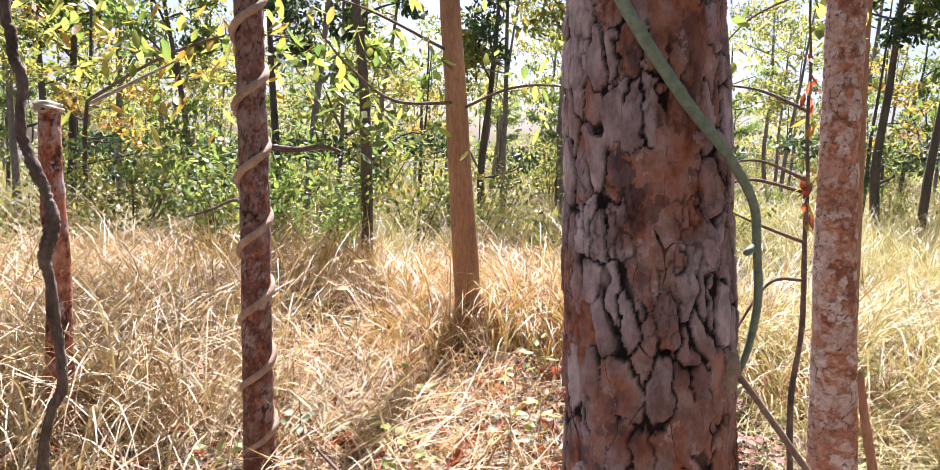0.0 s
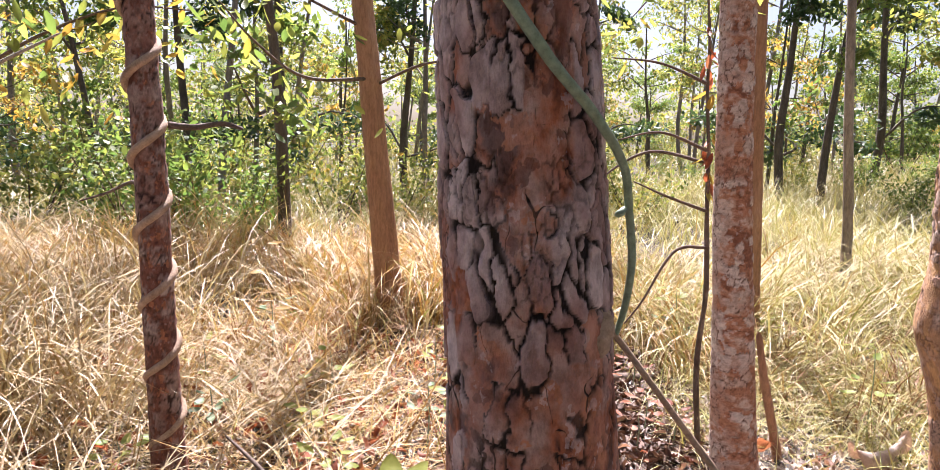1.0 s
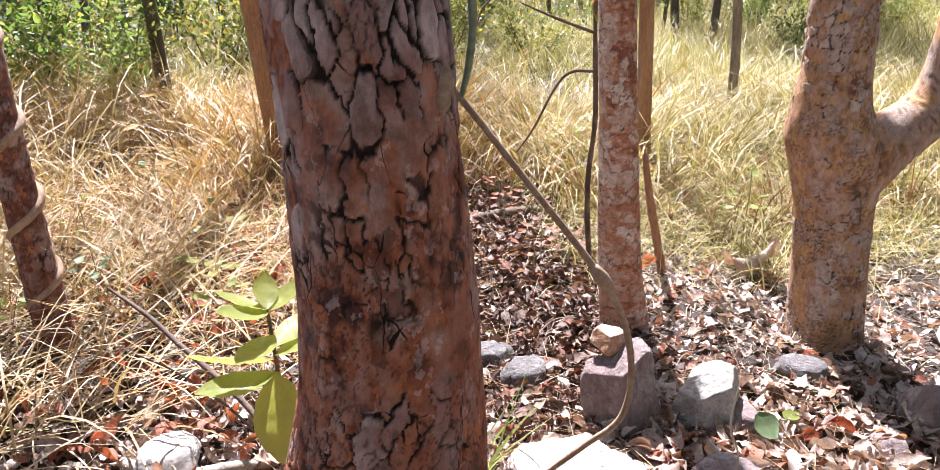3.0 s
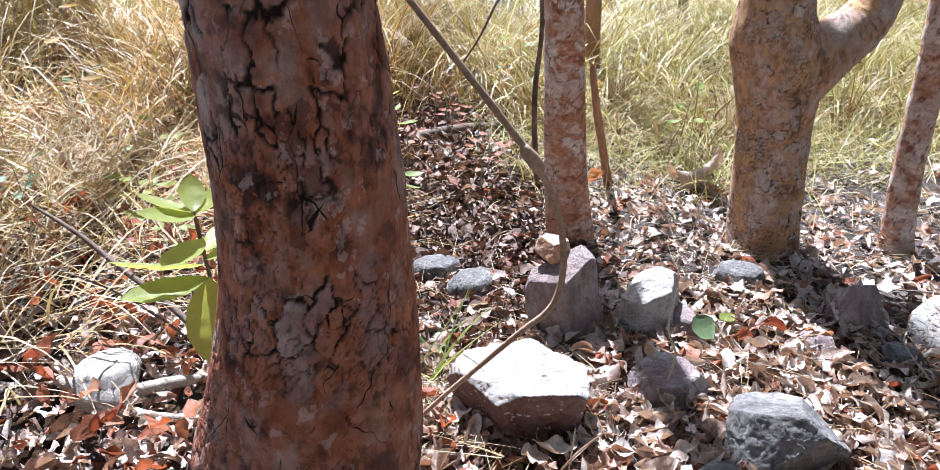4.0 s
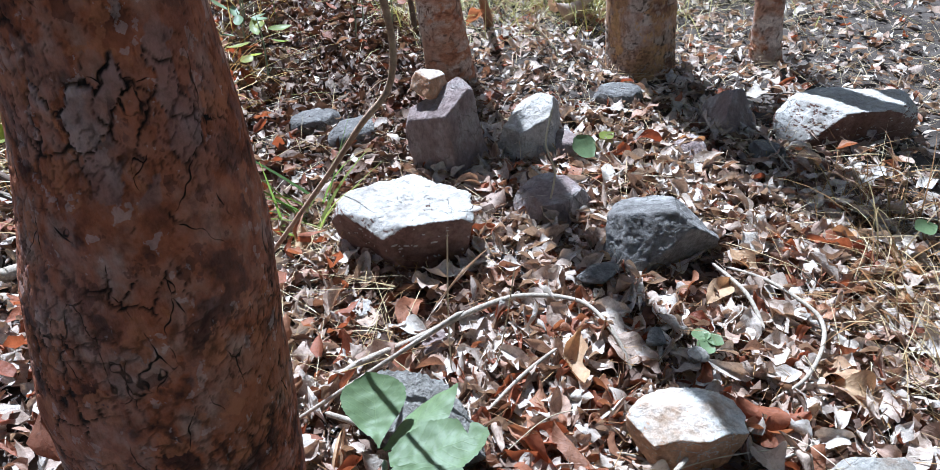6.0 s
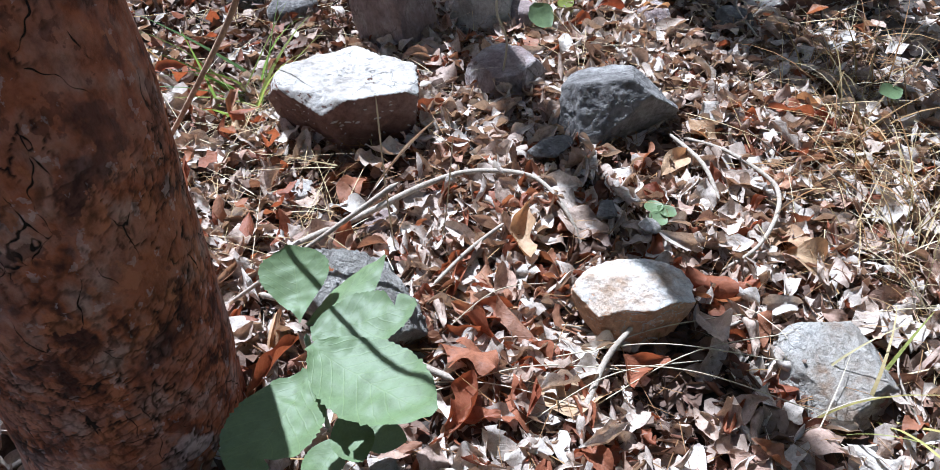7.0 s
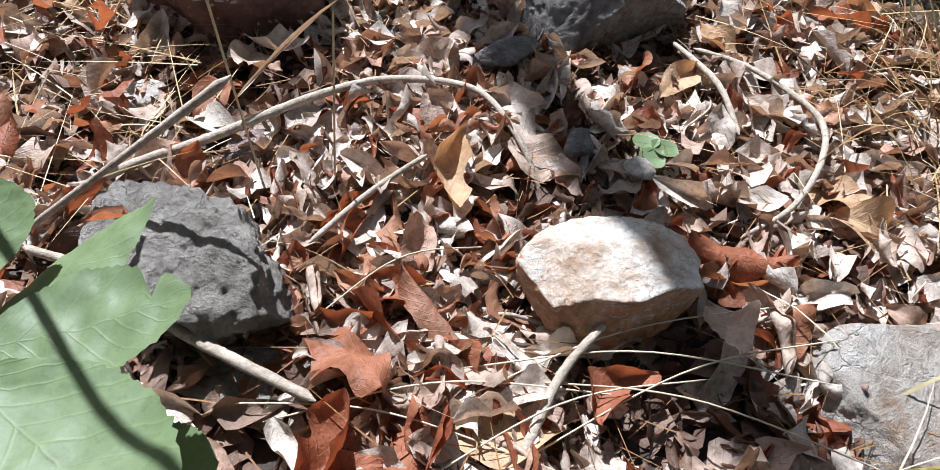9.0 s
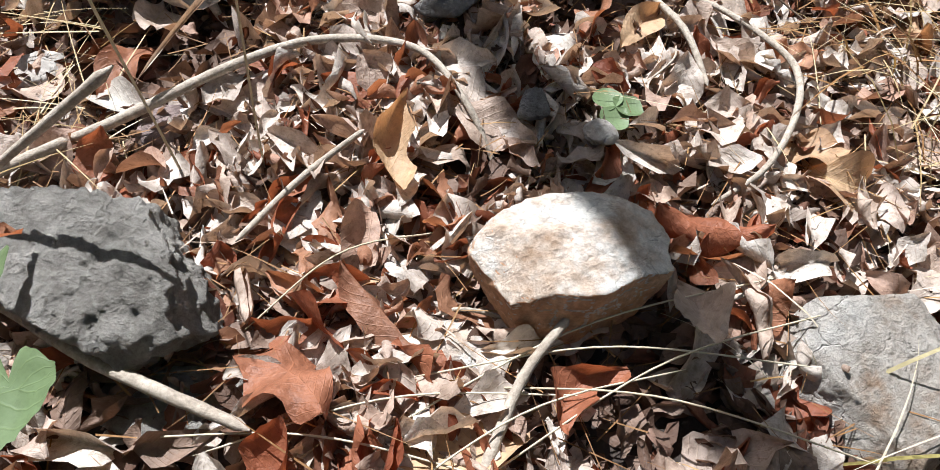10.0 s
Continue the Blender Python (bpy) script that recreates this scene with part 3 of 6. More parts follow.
def trunk(name, table, rows, around, cell_w, cell_h, amp, material, seed, bare, fine_top=None, crack=0.0016, lines=0.4, loose=None, scaly=0.0, fewer=0.25, flaking=False):
    """A trunk along table rows (z, x, y, r). amp(z): how far plates stand out; bare(z): share of plates that have come
    off;
    lines: share of the joints that are open cracks on the bare bark; flaking: ragged thin flakes on the bare bark, and
    a lit left side painted into the tone; loose: (lowest z, parent) for plates of their own."""
    tab = np.asarray(table, float)
    zt = tab[-1, 0]
    top = fine_top or zt
    z = np.linspace(tab[0, 0], top, rows)
    if top < zt:
        z = np.concatenate([z, np.linspace(top, zt, 26)[1:]])
    nz = len(z)
    sm = spline(tab, 400)
    ax = [np.interp(z, sm[:, 0], sm[:, q]) for q in (1, 2, 3)]
    R0 = float(np.mean(tab[:, 3]))
    A, Z = np.meshgrid(np.arange(around) * 2 * np.pi / around, z)
    p3 = np.column_stack([np.cos(A).ravel() * R0, np.sin(A).ravel() * R0, Z.ravel()])
    gap, tn, of, who = cells(A, Z, p3, R0, cell_w, cell_h, seed, 0.42 if flaking else 0.35)
    gap2, tn2, of2, _ = cells(A, Z, p3, R0, cell_w * 0.5, cell_h * 0.42, seed + 101)

    def field(k, octaves, n):
        return fbm(p3 * k, octaves, seed + n).reshape(A.shape)
    am = np.asarray(amp(Z)) * np.ones(A.shape)
    gone = np.asarray(bare(Z, A)) * np.ones(A.shape)
    there = step(-0.03, 0.03, of * 0.5 + field(8, 3, 31) * 0.5 - gone)
    small = step(-0.03, 0.03, of2 * 0.6 + field(14, 3, 41) * 0.4 - gone - 0.1)
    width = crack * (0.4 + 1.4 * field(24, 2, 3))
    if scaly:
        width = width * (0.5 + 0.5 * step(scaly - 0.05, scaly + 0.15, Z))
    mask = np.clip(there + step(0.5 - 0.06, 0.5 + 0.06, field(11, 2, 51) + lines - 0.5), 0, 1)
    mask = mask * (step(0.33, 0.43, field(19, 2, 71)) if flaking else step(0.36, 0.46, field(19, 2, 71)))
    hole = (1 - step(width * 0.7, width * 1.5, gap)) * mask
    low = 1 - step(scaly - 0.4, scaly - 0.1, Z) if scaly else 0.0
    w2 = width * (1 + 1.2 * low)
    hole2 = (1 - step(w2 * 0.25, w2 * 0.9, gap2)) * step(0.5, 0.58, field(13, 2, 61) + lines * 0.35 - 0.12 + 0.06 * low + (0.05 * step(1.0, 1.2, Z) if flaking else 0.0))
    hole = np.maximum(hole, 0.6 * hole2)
    if flaking:
        def grain(kx, kz, octaves, n):
            return fbm(p3 * np.array([kx, kx, kz]), octaves, seed + n).reshape(A.shape)
        ragged = step(-0.012, 0.012, grain(15, 9, 6, 201) - 0.52)
        small = np.maximum(small * step(1.0, 1.2, Z), step(-0.012, 0.012, grain(24, 15, 6, 211) - (0.42 + 0.18 * gone)))
        small = np.clip(small + 0.5 * ragged * (1 - there), 0, 1)
    skin = field(75, 4, 2) - 0.5
    wave = field(9, 3, 8) - 0.5
    lobe = field(26, 3, 18) - 0.5
    h = am * (there * (0.45 + 0.55 * tn) + small * 0.3 * (0.4 + 0.6 * tn2) + 0.10 * lobe) - hole * (0.55 * am + 0.0015) + skin * (0.0015 + am * 0.12) + wave * 0.07 * R0
    r = ax[2][:, None] + h
    # flaking trunk: plates paler on the left, the sky light there painted into the tone
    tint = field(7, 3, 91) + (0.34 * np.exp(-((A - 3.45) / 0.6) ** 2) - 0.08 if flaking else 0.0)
    if loose:
        low_z, owner = loose
        g = np.random.default_rng(seed + 7)
        ids, first = np.unique(who, return_index=True)
        made = 0
        for ident in ids:
            own = (who == ident) & (gap > width * 0.9)
            ri, ci = np.nonzero(own)
            if len(ri) < 24 or Z[ri, ci].mean() < low_z or Z[ri, ci].max() > top - 0.1 or there[ri, ci].mean() < 0.6 or g.random() < fewer:
                continue
            if ci.max() - ci.min() > around * 0.7:
                continue
            lift = am[ri[0], ci[0]] * g.uniform(0.0, 0.5)
            tilt = g.normal(0, 0.03, 2)
            r0, r1, c0, c1 = ri.min(), ri.max() + 1, ci.min(), ci.max() + 1
            sub = own[r0:r1, c0:c1]
            num = -np.ones(sub.shape, int)
            num[sub] = np.arange(sub.sum())
            quad = sub[:-1, :-1] & sub[1:, :-1] & sub[:-1, 1:] & sub[1:, 1:]
            a0, b0 = np.nonzero(quad)
            if len(a0) < 12:
                continue
            f = np.stack([num[a0, b0], num[a0, b0 + 1], num[a0 + 1, b0 + 1], num[a0 + 1, b0]], -1)
            aa, zz = A[ri, ci], Z[ri, ci]
            rr = r[ri, ci] + lift + tilt[0] * (zz - zz.mean()) + tilt[1] * (aa - aa.mean()) * R0
            up = np.column_stack([ax[0][ri] + rr * np.cos(aa), ax[1][ri] + rr * np.sin(aa), zz])
            rl = ax[2][ri] - 0.003
            down = np.column_stack([ax[0][ri] + rl * np.cos(aa), ax[1][ri] + rl * np.sin(aa), zz])
            e = np.concatenate([f[:, [0, 1]], f[:, [1, 2]], f[:, [2, 3]], f[:, [3, 0]]])
            key = {(p, q) for p, q in e.tolist()}
            rim = np.array([(p, q) for p, q in e.tolist() if (q, p) not in key])
            after, before = np.arange(len(up)), np.arange(len(up))
            after[rim[:, 0]] = rim[:, 1]
            before[rim[:, 1]] = rim[:, 0]
            for _ in range(4):
                up = 0.4 * up + 0.3 * (up[after] + up[before])
                down = 0.4 * down + 0.3 * (down[after] + down[before])
            n0 = len(up)
            skirt = np.column_stack([rim[:, 1] + n0, rim[:, 0] + n0, rim[:, 0] + 2 * n0, rim[:, 1] + 2 * n0])
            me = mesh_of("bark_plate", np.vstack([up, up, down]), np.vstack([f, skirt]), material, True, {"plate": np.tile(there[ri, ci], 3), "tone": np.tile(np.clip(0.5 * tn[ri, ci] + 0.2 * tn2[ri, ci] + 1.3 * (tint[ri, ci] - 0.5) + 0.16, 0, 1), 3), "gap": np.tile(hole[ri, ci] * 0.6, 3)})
            part("bark_plate", me, owner)
            made += 1
            if made >= 280:
                break
    v = np.stack([ax[0][:, None] + r * np.cos(A), ax[1][:, None] + r * np.sin(A), Z], -1)
    i, j = np.meshgrid(np.arange(nz - 1), np.arange(around), indexing="ij")
    j2 = (j + 1) % around
    f = np.stack([i * around + j, i * around + j2, (i + 1) * around + j2, (i + 1) * around + j], -1).reshape(-1, 4)
    cover = np.clip(there + (0.22 if flaking else 0.55) * small, 0, 1)
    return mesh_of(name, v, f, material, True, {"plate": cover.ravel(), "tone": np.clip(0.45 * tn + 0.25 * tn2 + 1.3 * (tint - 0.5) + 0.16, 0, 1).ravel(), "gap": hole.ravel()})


def peeled(z, a):
    """Where the thick trunk has lost its plates: low down, and in a red strip and an orange patch higher up."""
    strip = np.exp(-((a - 4.95) / 0.30) ** 4 - ((z - 1.47) / 0.13) ** 4)
    patch = np.exp(-((a - 5.35) / 0.45) ** 4 - ((z - 1.09) / 0.07) ** 4)
    return 0.80 - 0.42 * step(0.98, 1.2, z) + 0.5 * strip + 0.4 * patch


main = thing("tree", "thick tree with cracked plated bark above bare reddish patches", "tree")
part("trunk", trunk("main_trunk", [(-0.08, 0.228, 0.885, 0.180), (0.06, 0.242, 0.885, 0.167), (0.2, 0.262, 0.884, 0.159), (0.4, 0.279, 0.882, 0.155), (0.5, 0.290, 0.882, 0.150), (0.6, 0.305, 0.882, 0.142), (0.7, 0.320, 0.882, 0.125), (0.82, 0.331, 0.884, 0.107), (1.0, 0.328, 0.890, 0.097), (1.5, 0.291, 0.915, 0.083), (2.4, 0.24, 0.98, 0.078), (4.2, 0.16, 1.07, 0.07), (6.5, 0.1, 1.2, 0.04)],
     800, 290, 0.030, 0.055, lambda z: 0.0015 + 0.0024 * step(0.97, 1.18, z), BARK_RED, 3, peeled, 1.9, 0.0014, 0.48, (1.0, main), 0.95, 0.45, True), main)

t2 = thing("tree", "slim straight tree with pale flaking reddish brown bark", "tree")
# more pale plates kept on the left: whitish lichen, and its sunlit rim put into colour
part("trunk", trunk("slim_trunk", [(-0.05, 1.30, 2.50, 0.115), (0.05, 1.300, 2.50, 0.094), (0.3, 1.264, 2.50, 0.081), (0.55, 1.240, 2.5, 0.074), (0.85, 1.214, 2.5, 0.067), (1.15, 1.186, 2.5, 0.063), (1.5, 1.165, 2.5, 0.058), (2.0, 1.135, 2.5, 0.055), (3.5, 1.04, 2.5, 0.045), (6.0, 0.90, 2.6, 0.025)],
     420, 110, 0.034, 0.034, lambda z: 0.0032 + 0 * z, BARK_BROWN, 11, lambda z, a: 0.62 - 0.40 * np.exp(-((a - 3.15) / 0.6) ** 2), 2.3, 0.001, 0.15, (0.1, t2)), t2)

t3 = thing("tree", "forked tree with ochre and grey scaly bark and a knobbed fork", "tree")
# above z 1.4 the unseen trunk is bent to +x to steer its shadow
part("trunk", trunk("forked_trunk", [(-0.06, 2.05, 2.31, 0.175), (0.05, 2.035, 2.31, 0.138), (0.25, 2.012, 2.31, 0.132), (0.48, 1.985, 2.31, 0.130), (0.66, 1.955, 2.31, 0.146), (0.80, 1.915, 2.31, 0.150), (0.92, 1.895, 2.31, 0.124), (1.05, 1.892, 2.31, 0.108), (1.4, 1.875, 2.31, 0.100), (1.8, 1.93, 2.33, 0.088), (2.6, 2.12, 2.4, 0.072), (4.0, 2.5, 2.55, 0.055), (6.5, 3.0, 2.8, 0.03)],
     430, 170, 0.034, 0.036, lambda z: 0.003 + 0.001 * step(0.8, 1.1, z), BARK_OCHRE, 21, lambda z, a: 0.66 - 0.14 * step(0.8, 1.1, z), 2.2, 0.0014, 0.3, (0.75, t3)), t3)

sp = thing("tree", "thin dark red barked tree wrapped by a climbing vine", "tree")
part("trunk", trunk("wrapped_trunk", [(-0.05, -0.79, 2.58, 0.085), (0.06, -0.795, 2.58, 0.068), (0.3, -0.81, 2.585, 0.058), (0.8, -0.83, 2.59, 0.054), (1.25, -0.848, 2.6, 0.052), (1.7, -0.87, 2.6, 0.050), (2.2, -0.89, 2.6, 0.047), (4.0, -0.95, 2.7, 0.035), (5.5, -1.0, 2.8, 0.02)],
     240, 60, 0.035, 0.05, lambda z: 0.004 + 0 * z, BARK_DARK, 31, lambda z, a: 0.62 - 0.2 * step(0.9, 1.5, z), 2.3, 0.0015, 0.2), sp)

t4 = thing("tree", "young tree with blotchy pale and brown flaking bark", "tree")
part("trunk", trunk("blotchy_trunk", [(-0.05, 2.60, 2.2, 0.075), (0.06, 2.57, 2.2, 0.06), (0.3, 2.53, 2.2, 0.052), (0.56, 2.505, 2.2, 0.05), (0.9, 2.47, 2.2, 0.048), (2.0, 2.36, 2.25, 0.042), (4.5, 2.2, 2.4, 0.02)],
     150, 48, 0.05, 0.05, lambda z: 0.003 + 0 * z, BARK_BROWN, 41, lambda z, a: 0.5 + 0 * z, 1.5, 0.001, 0.1), t4)

# ---- fork, vines ----
v, f = tube([(1.95, 2.3, 0.60), (2.04, 2.29, 0.70), (2.13, 2.28, 0.79), (2.215, 2.275, 0.86), (2.265, 2.27, 0.97), (2.285, 2.27, 1.2), (2.33, 2.3, 1.7), (2.45, 2.35, 3.0), (2.6, 2.4, 4.5)], [0.11, 0.112, 0.10, 0.088, 0.072, 0.062, 0.056, 0.045, 0.02], 90, 30, 0.06, 5)
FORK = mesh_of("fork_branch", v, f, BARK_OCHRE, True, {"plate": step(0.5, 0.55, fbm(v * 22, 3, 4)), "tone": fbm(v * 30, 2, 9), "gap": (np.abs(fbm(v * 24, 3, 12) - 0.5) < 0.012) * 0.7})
part("branch", FORK, t3)

# climbing vine wound round the thin tree
h = np.linspace(0.18, 2.3, 150)
axis_x = np.interp(h, [0, 0.8, 1.25, 1.7, 2.3], [-0.795, -0.83, -0.848, -0.87, -0.895])
th = -math.pi / 2 + (h - 0.52) / 0.262 * 2 * math.pi
wind = np.column_stack([axis_x + 0.056 * np.cos(th), 2.592 + 0.056 * np.sin(th), h])
v, f = tube(wind, 0.0145, 420, 8, 0.12, 2)
tagged(new("climbing_vine", mesh_of("climbing_vine", v, f, VINE_BROWN)), "brown woody vine spiralling up a thin tree trunk", "vine")

green = thing("hanging_vine", "green vine stem hanging down across the thick trunk", "vine")
v, f = tube([(0.10, 0.84, 1.80), (0.18, 0.828, 1.66), (0.25, 0.822, 1.535), (0.315, 0.82, 1.445), (0.365, 0.835, 1.393), (0.402, 0.86, 1.345), (0.415, 0.875, 1.295), (0.424, 0.885, 1.24), (0.421, 0.89, 1.19), (0.413, 0.892, 1.155)], [0.0062, 0.0062, 0.0062, 0.006, 0.0054, 0.0048, 0.0045, 0.0045, 0.004, 0.003], 90, 10, 0.08, 3)
part("stem", mesh_of("green_stem", v, f, VINE_GREEN), green)
v, f = tube([(0.397, 0.862, 1.292), (0.404, 0.862, 1.296), (0.41, 0.872, 1.30)], [0.003, 0.0042, 0.003], 8, 8)
part("knot", mesh_of("stem_knot", v, f, VINE_GREEN), green)
brown = thing("woody_vine", "bare brown vine arching from the trunk towards the ground", "vine")
v, f = tube([(0.395, 0.885, 1.175), (0.42, 0.893, 1.148), (0.49, 0.88, 1.06), (0.569, 0.862, 0.958), (0.606, 0.868, 0.89), (0.621, 0.872, 0.815), (0.612, 0.875, 0.757), (0.580, 0.90, 0.705), (0.545, 0.955, 0.62), (0.508, 0.994, 0.55), (0.46, 1.03, 0.47), (0.40, 1.09, 0.36), (0.33, 1.15, 0.2), (0.28, 1.2, -0.02)], [0.0038, 0.0038, 0.0038, 0.0042, 0.0042, 0.0042, 0.0042, 0.004, 0.0038, 0.0036, 0.0036, 0.0036, 0.0036, 0.0036], 130, 9, 0.1, 8)
part("stem", mesh_of("brown_stem", v, f, VINE_BROWN), brown)
v, f = tube([(0.556, 0.862, 0.974), (0.571, 0.861, 0.956), (0.582, 0.863, 0.94)], [0.006, 0.0085, 0.006], 10, 9)
part("knot", mesh_of("node_knot", v, f, VINE_BROWN), brown)
v, f = tube([(0.383, 0.838, 1.145), (0.387, 0.842, 1.165), (0.388, 0.848, 1.185), (0.384, 0.855, 1.20)], [0.005, 0.010, 0.010, 0.005], 20, 12, 0.5, 6)
part("burl", mesh_of("bark_burl", v, f, VINE_BROWN), main, "knobbly ochre burl on the bark")


# ---- rocks ----
def ico(level):
    bm = bmesh.new()
    bmesh.ops.create_icosphere(bm, subdivisions=level, radius=1)
    v = np.array([q.co[:] for q in bm.verts])
    f = np.array([[q.index for q in face.verts] for face in bm.faces])
    bm.free()
    return v / np.linalg.norm(v, axis=1)[:, None], f


ICO = {q: ico(q) for q in (3, 4, 5, 6)}


def rock(name, label, material, at, half, yaw=0.0, seed=1, cuts=(), facets=9, level=5, rough=1.0, tip=(0, 0), group="", face=None, below=0.45, grit=0.0):
    """A broken stone: a round body cut by planes, then roughened. cuts: (nx, ny, nz, distance) in half sizes; grit: crumbling of the surface."""
    g = np.random.default_rng(seed)
    d, f = ICO[level]
    n = g.normal(size=(facets, 3))
    n /= np.linalg.norm(n, axis=1)[:, None]
    dist = g.uniform(0.72, 1.0, facets)
    if len(cuts):
        e = np.asarray(cuts, float)
        n = np.vstack([n, e[:, :3] / np.linalg.norm(e[:, :3], axis=1)[:, None]])
        dist = np.concatenate([dist, e[:, 3]])
    k = d @ n.T
    lim = np.where(k > 0.05, dist / np.maximum(k, 0.05), 9.0)
    r = np.minimum(-np.log(np.exp(-np.clip(lim, 0, 4) * 150).sum(1)) / 150, 1.15)
    p = d * r[:, None]
    s = np.asarray(half, float)
    q = p * s
    m = float(np.mean(s))
    ridge = 1 - 2 * np.abs(fbm(q / m * 3.2 + seed, 3, seed + 8) - 0.5)
    nd = (fbm(q / m * 1.7 + seed, 3, seed) - 0.5) * 0.13 + (fbm(q / m * 5 + seed, 4, seed + 3) - 0.5) * 0.13 + (fbm(q / m * 16, 3, seed + 5) - 0.5) * 0.03 - 0.03 * step(0.95, 1.0, ridge) + grit * (fbm(q / m * 9 + seed, 4, seed + 13) - 0.5)
    q = q + d * (nd * m * rough)[:, None]
    me = mesh_of(name, q, f, material)
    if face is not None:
        # the weathered top, and the broken sides, whose colour can also hold their shade
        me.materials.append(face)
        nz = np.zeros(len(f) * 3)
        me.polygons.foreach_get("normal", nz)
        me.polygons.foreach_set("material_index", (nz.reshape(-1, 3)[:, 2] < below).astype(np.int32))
    ob = new(name, me)
    ob.matrix_world = pose(at[0], at[1], at[2], tip[0], tip[1], yaw)
    return tagged(ob, label, "rock", group)


G_ROCK = "rocks on the leaf litter"
rock("rock", "large flat topped pale rock with a reddish underside", ROCK_PALE, (0.812, 1.531, 0.079), (0.172, 0.154, 0.134), -12, 5, [(0.05, 0.06, 1, 0.60), (0.1, -1, -0.15, 0.70), (-0.8, -0.6, -0.25, 0.74), (1, -0.1, -0.1, 0.86), (0.8, 0.7, 0, 0.74), (-0.5, 1, 0.1, 0.8)], 4, 6, 0.95, group=G_ROCK, face=ROCK_BROKEN_SHADED)
rock("rock", "tall leaning pinkish grey block of rock standing on end", ROCK_PINK, (1.066, 1.900, 0.108), (0.116, 0.116, 0.162), 0, 12, [(-0.35, -0.1, 1, 0.80), (-0.75, -0.65, 0.05, 0.70), (0.35, -0.95, 0.12, 0.66), (1, 0.1, 0.15, 0.74), (0, 1, 0, 0.85)], 1, 6, 0.65, (0, -6), G_ROCK)
rock("rock", "small reddish cap stone lying on a taller rock", ROCK_TAN, (1.032, 1.955, 0.262), (0.059, 0.047, 0.050), 25, 23, [(0.1, -0.1, 1, 0.66), (0, 0, -1, 0.55), (0.1, -1, 0.2, 0.72), (-1, 0, 0.3, 0.74), (1, -0.2, 0.2, 0.74)], 3, 5, 0.6, group=G_ROCK, face=ROCK_RUST, below=0.5)
rock("rock", "angular grey rock with a pale lit top", ROCK_PALE, (1.335, 1.87, 0.069), (0.121, 0.105, 0.117), 0, 31, [(-0.45, -0.2, 1, 0.70), (-0.2, -1, 0.25, 0.74), (0.9, -0.55, 0.2, 0.66), (-1, -0.4, 0.1, 0.8)], 2, 6, 0.7, group=G_ROCK)
rock("rock", "small purplish grey rock beside larger stones", ROCK_PINK, (1.237, 1.521, 0.036), (0.110, 0.095, 0.076), 0, 44, [(-0.2, -0.1, 1, 0.72), (0.4, -1, 0.3, 0.74), (-1, -0.2, 0.3, 0.80), (1, 0.1, 0.5, 0.78), (-0.5, -1, 0.2, 0.80)], 2, 6, 0.75, group=G_ROCK)
rock("rock", "dark grey rounded rock with a steep front face", ROCK_GREY, (1.366, 1.256, 0.065), (0.140, 0.126, 0.108), -24, 52, [(-0.25, -0.8, 0.45, 0.82), (0.45, -0.8, -0.15, 0.68), (0.75, 0.2, 0.75, 0.80), (-0.6, 0.5, 0.8, 0.86), (-1, -0.4, 0.2, 0.84)], 2, 6, 0.7, group=G_ROCK)
rock("rock", "purplish grey rock lying in the shade", ROCK_PINK, (1.976, 1.706, 0.055), (0.091, 0.087, 0.100), 40, 61, [(-0.4, -0.8, 0.5, 0.7), (0.6, -0.6, 0.4, 0.75)], 8, 5, 0.8, group=G_ROCK)
rock("rock", "large pale grey rock with a shaded reddish front", ROCK_PALE, (2.293, 1.538, 0.066), (0.209, 0.132, 0.115), -8, 72, [(0, 0.1, 1, 0.66), (-0.2, -1, -0.1, 0.72), (-1, -0.2, 0.5, 0.8)], 5, 6, 0.8, group=G_ROCK, face=ROCK_BROKEN_SHADED)
rock("rock", "pale tan rock with white patches resting on dead leaves", ROCK_TAN, (1.068, 0.712, 0.078), (0.104, 0.086, 0.052), -14, 84, [(-0.1, -0.12, 1, 0.74), (-0.7, -0.2, 0.7, 0.84), (0.6, 0, 0.8, 0.82), (0, 0.6, 0.8, 0.82), (-0.30, -1, 0.12, 0.62), (0.30, -1, 0.05, 0.58), (1, -0.3, -0.2, 0.86), (-1, -0.3, -0.1, 0.88)], 0, 6, 0.75, (0, 4), G_ROCK, face=ROCK_RUST, below=0.50)
rock("rock", "small rough tan stone in dead leaves", ROCK_TAN, (0.905, 0.712, 0.02), (0.052, 0.042, 0.036), 10, 88, [(0, -0.3, 1, 0.7)], 10, 4, 1.0, group=G_ROCK)
rock("rock", "rough dark grey block of crumbling stone", ROCK_CRUMB, (0.638, 0.920, 0.055), (0.128, 0.088, 0.115), -62, 93, [(0.15, -0.1, 1, 0.66), (0.25, 0.5, 1, 0.74), (0.98, -0.29, -0.4, 0.74), (0.1, -1, -0.1, 0.76), (0.8, 0.6, 0.4, 0.82)], 4, 6, 1.2, group=G_ROCK, grit=0.13)
rock("rock", "flat weathered grey and tan rock sunk in litter", ROCK_WARM, (1.325, 0.480, 0.0), (0.106, 0.095, 0.076), 30, 101, [(-0.12, -0.05, 1, 0.62), (-0.9, 0.3, 0.3, 0.82)], 9, 6, 0.7, group=G_ROCK)
rock("rock", "small flat grey stone chip", ROCK_GREY, (1.60, 1.125, 0.01), (0.065, 0.045, 0.032), -20, 111, [(0, 0, 1, 0.65)], 10, 4, 0.9, group=G_ROCK)
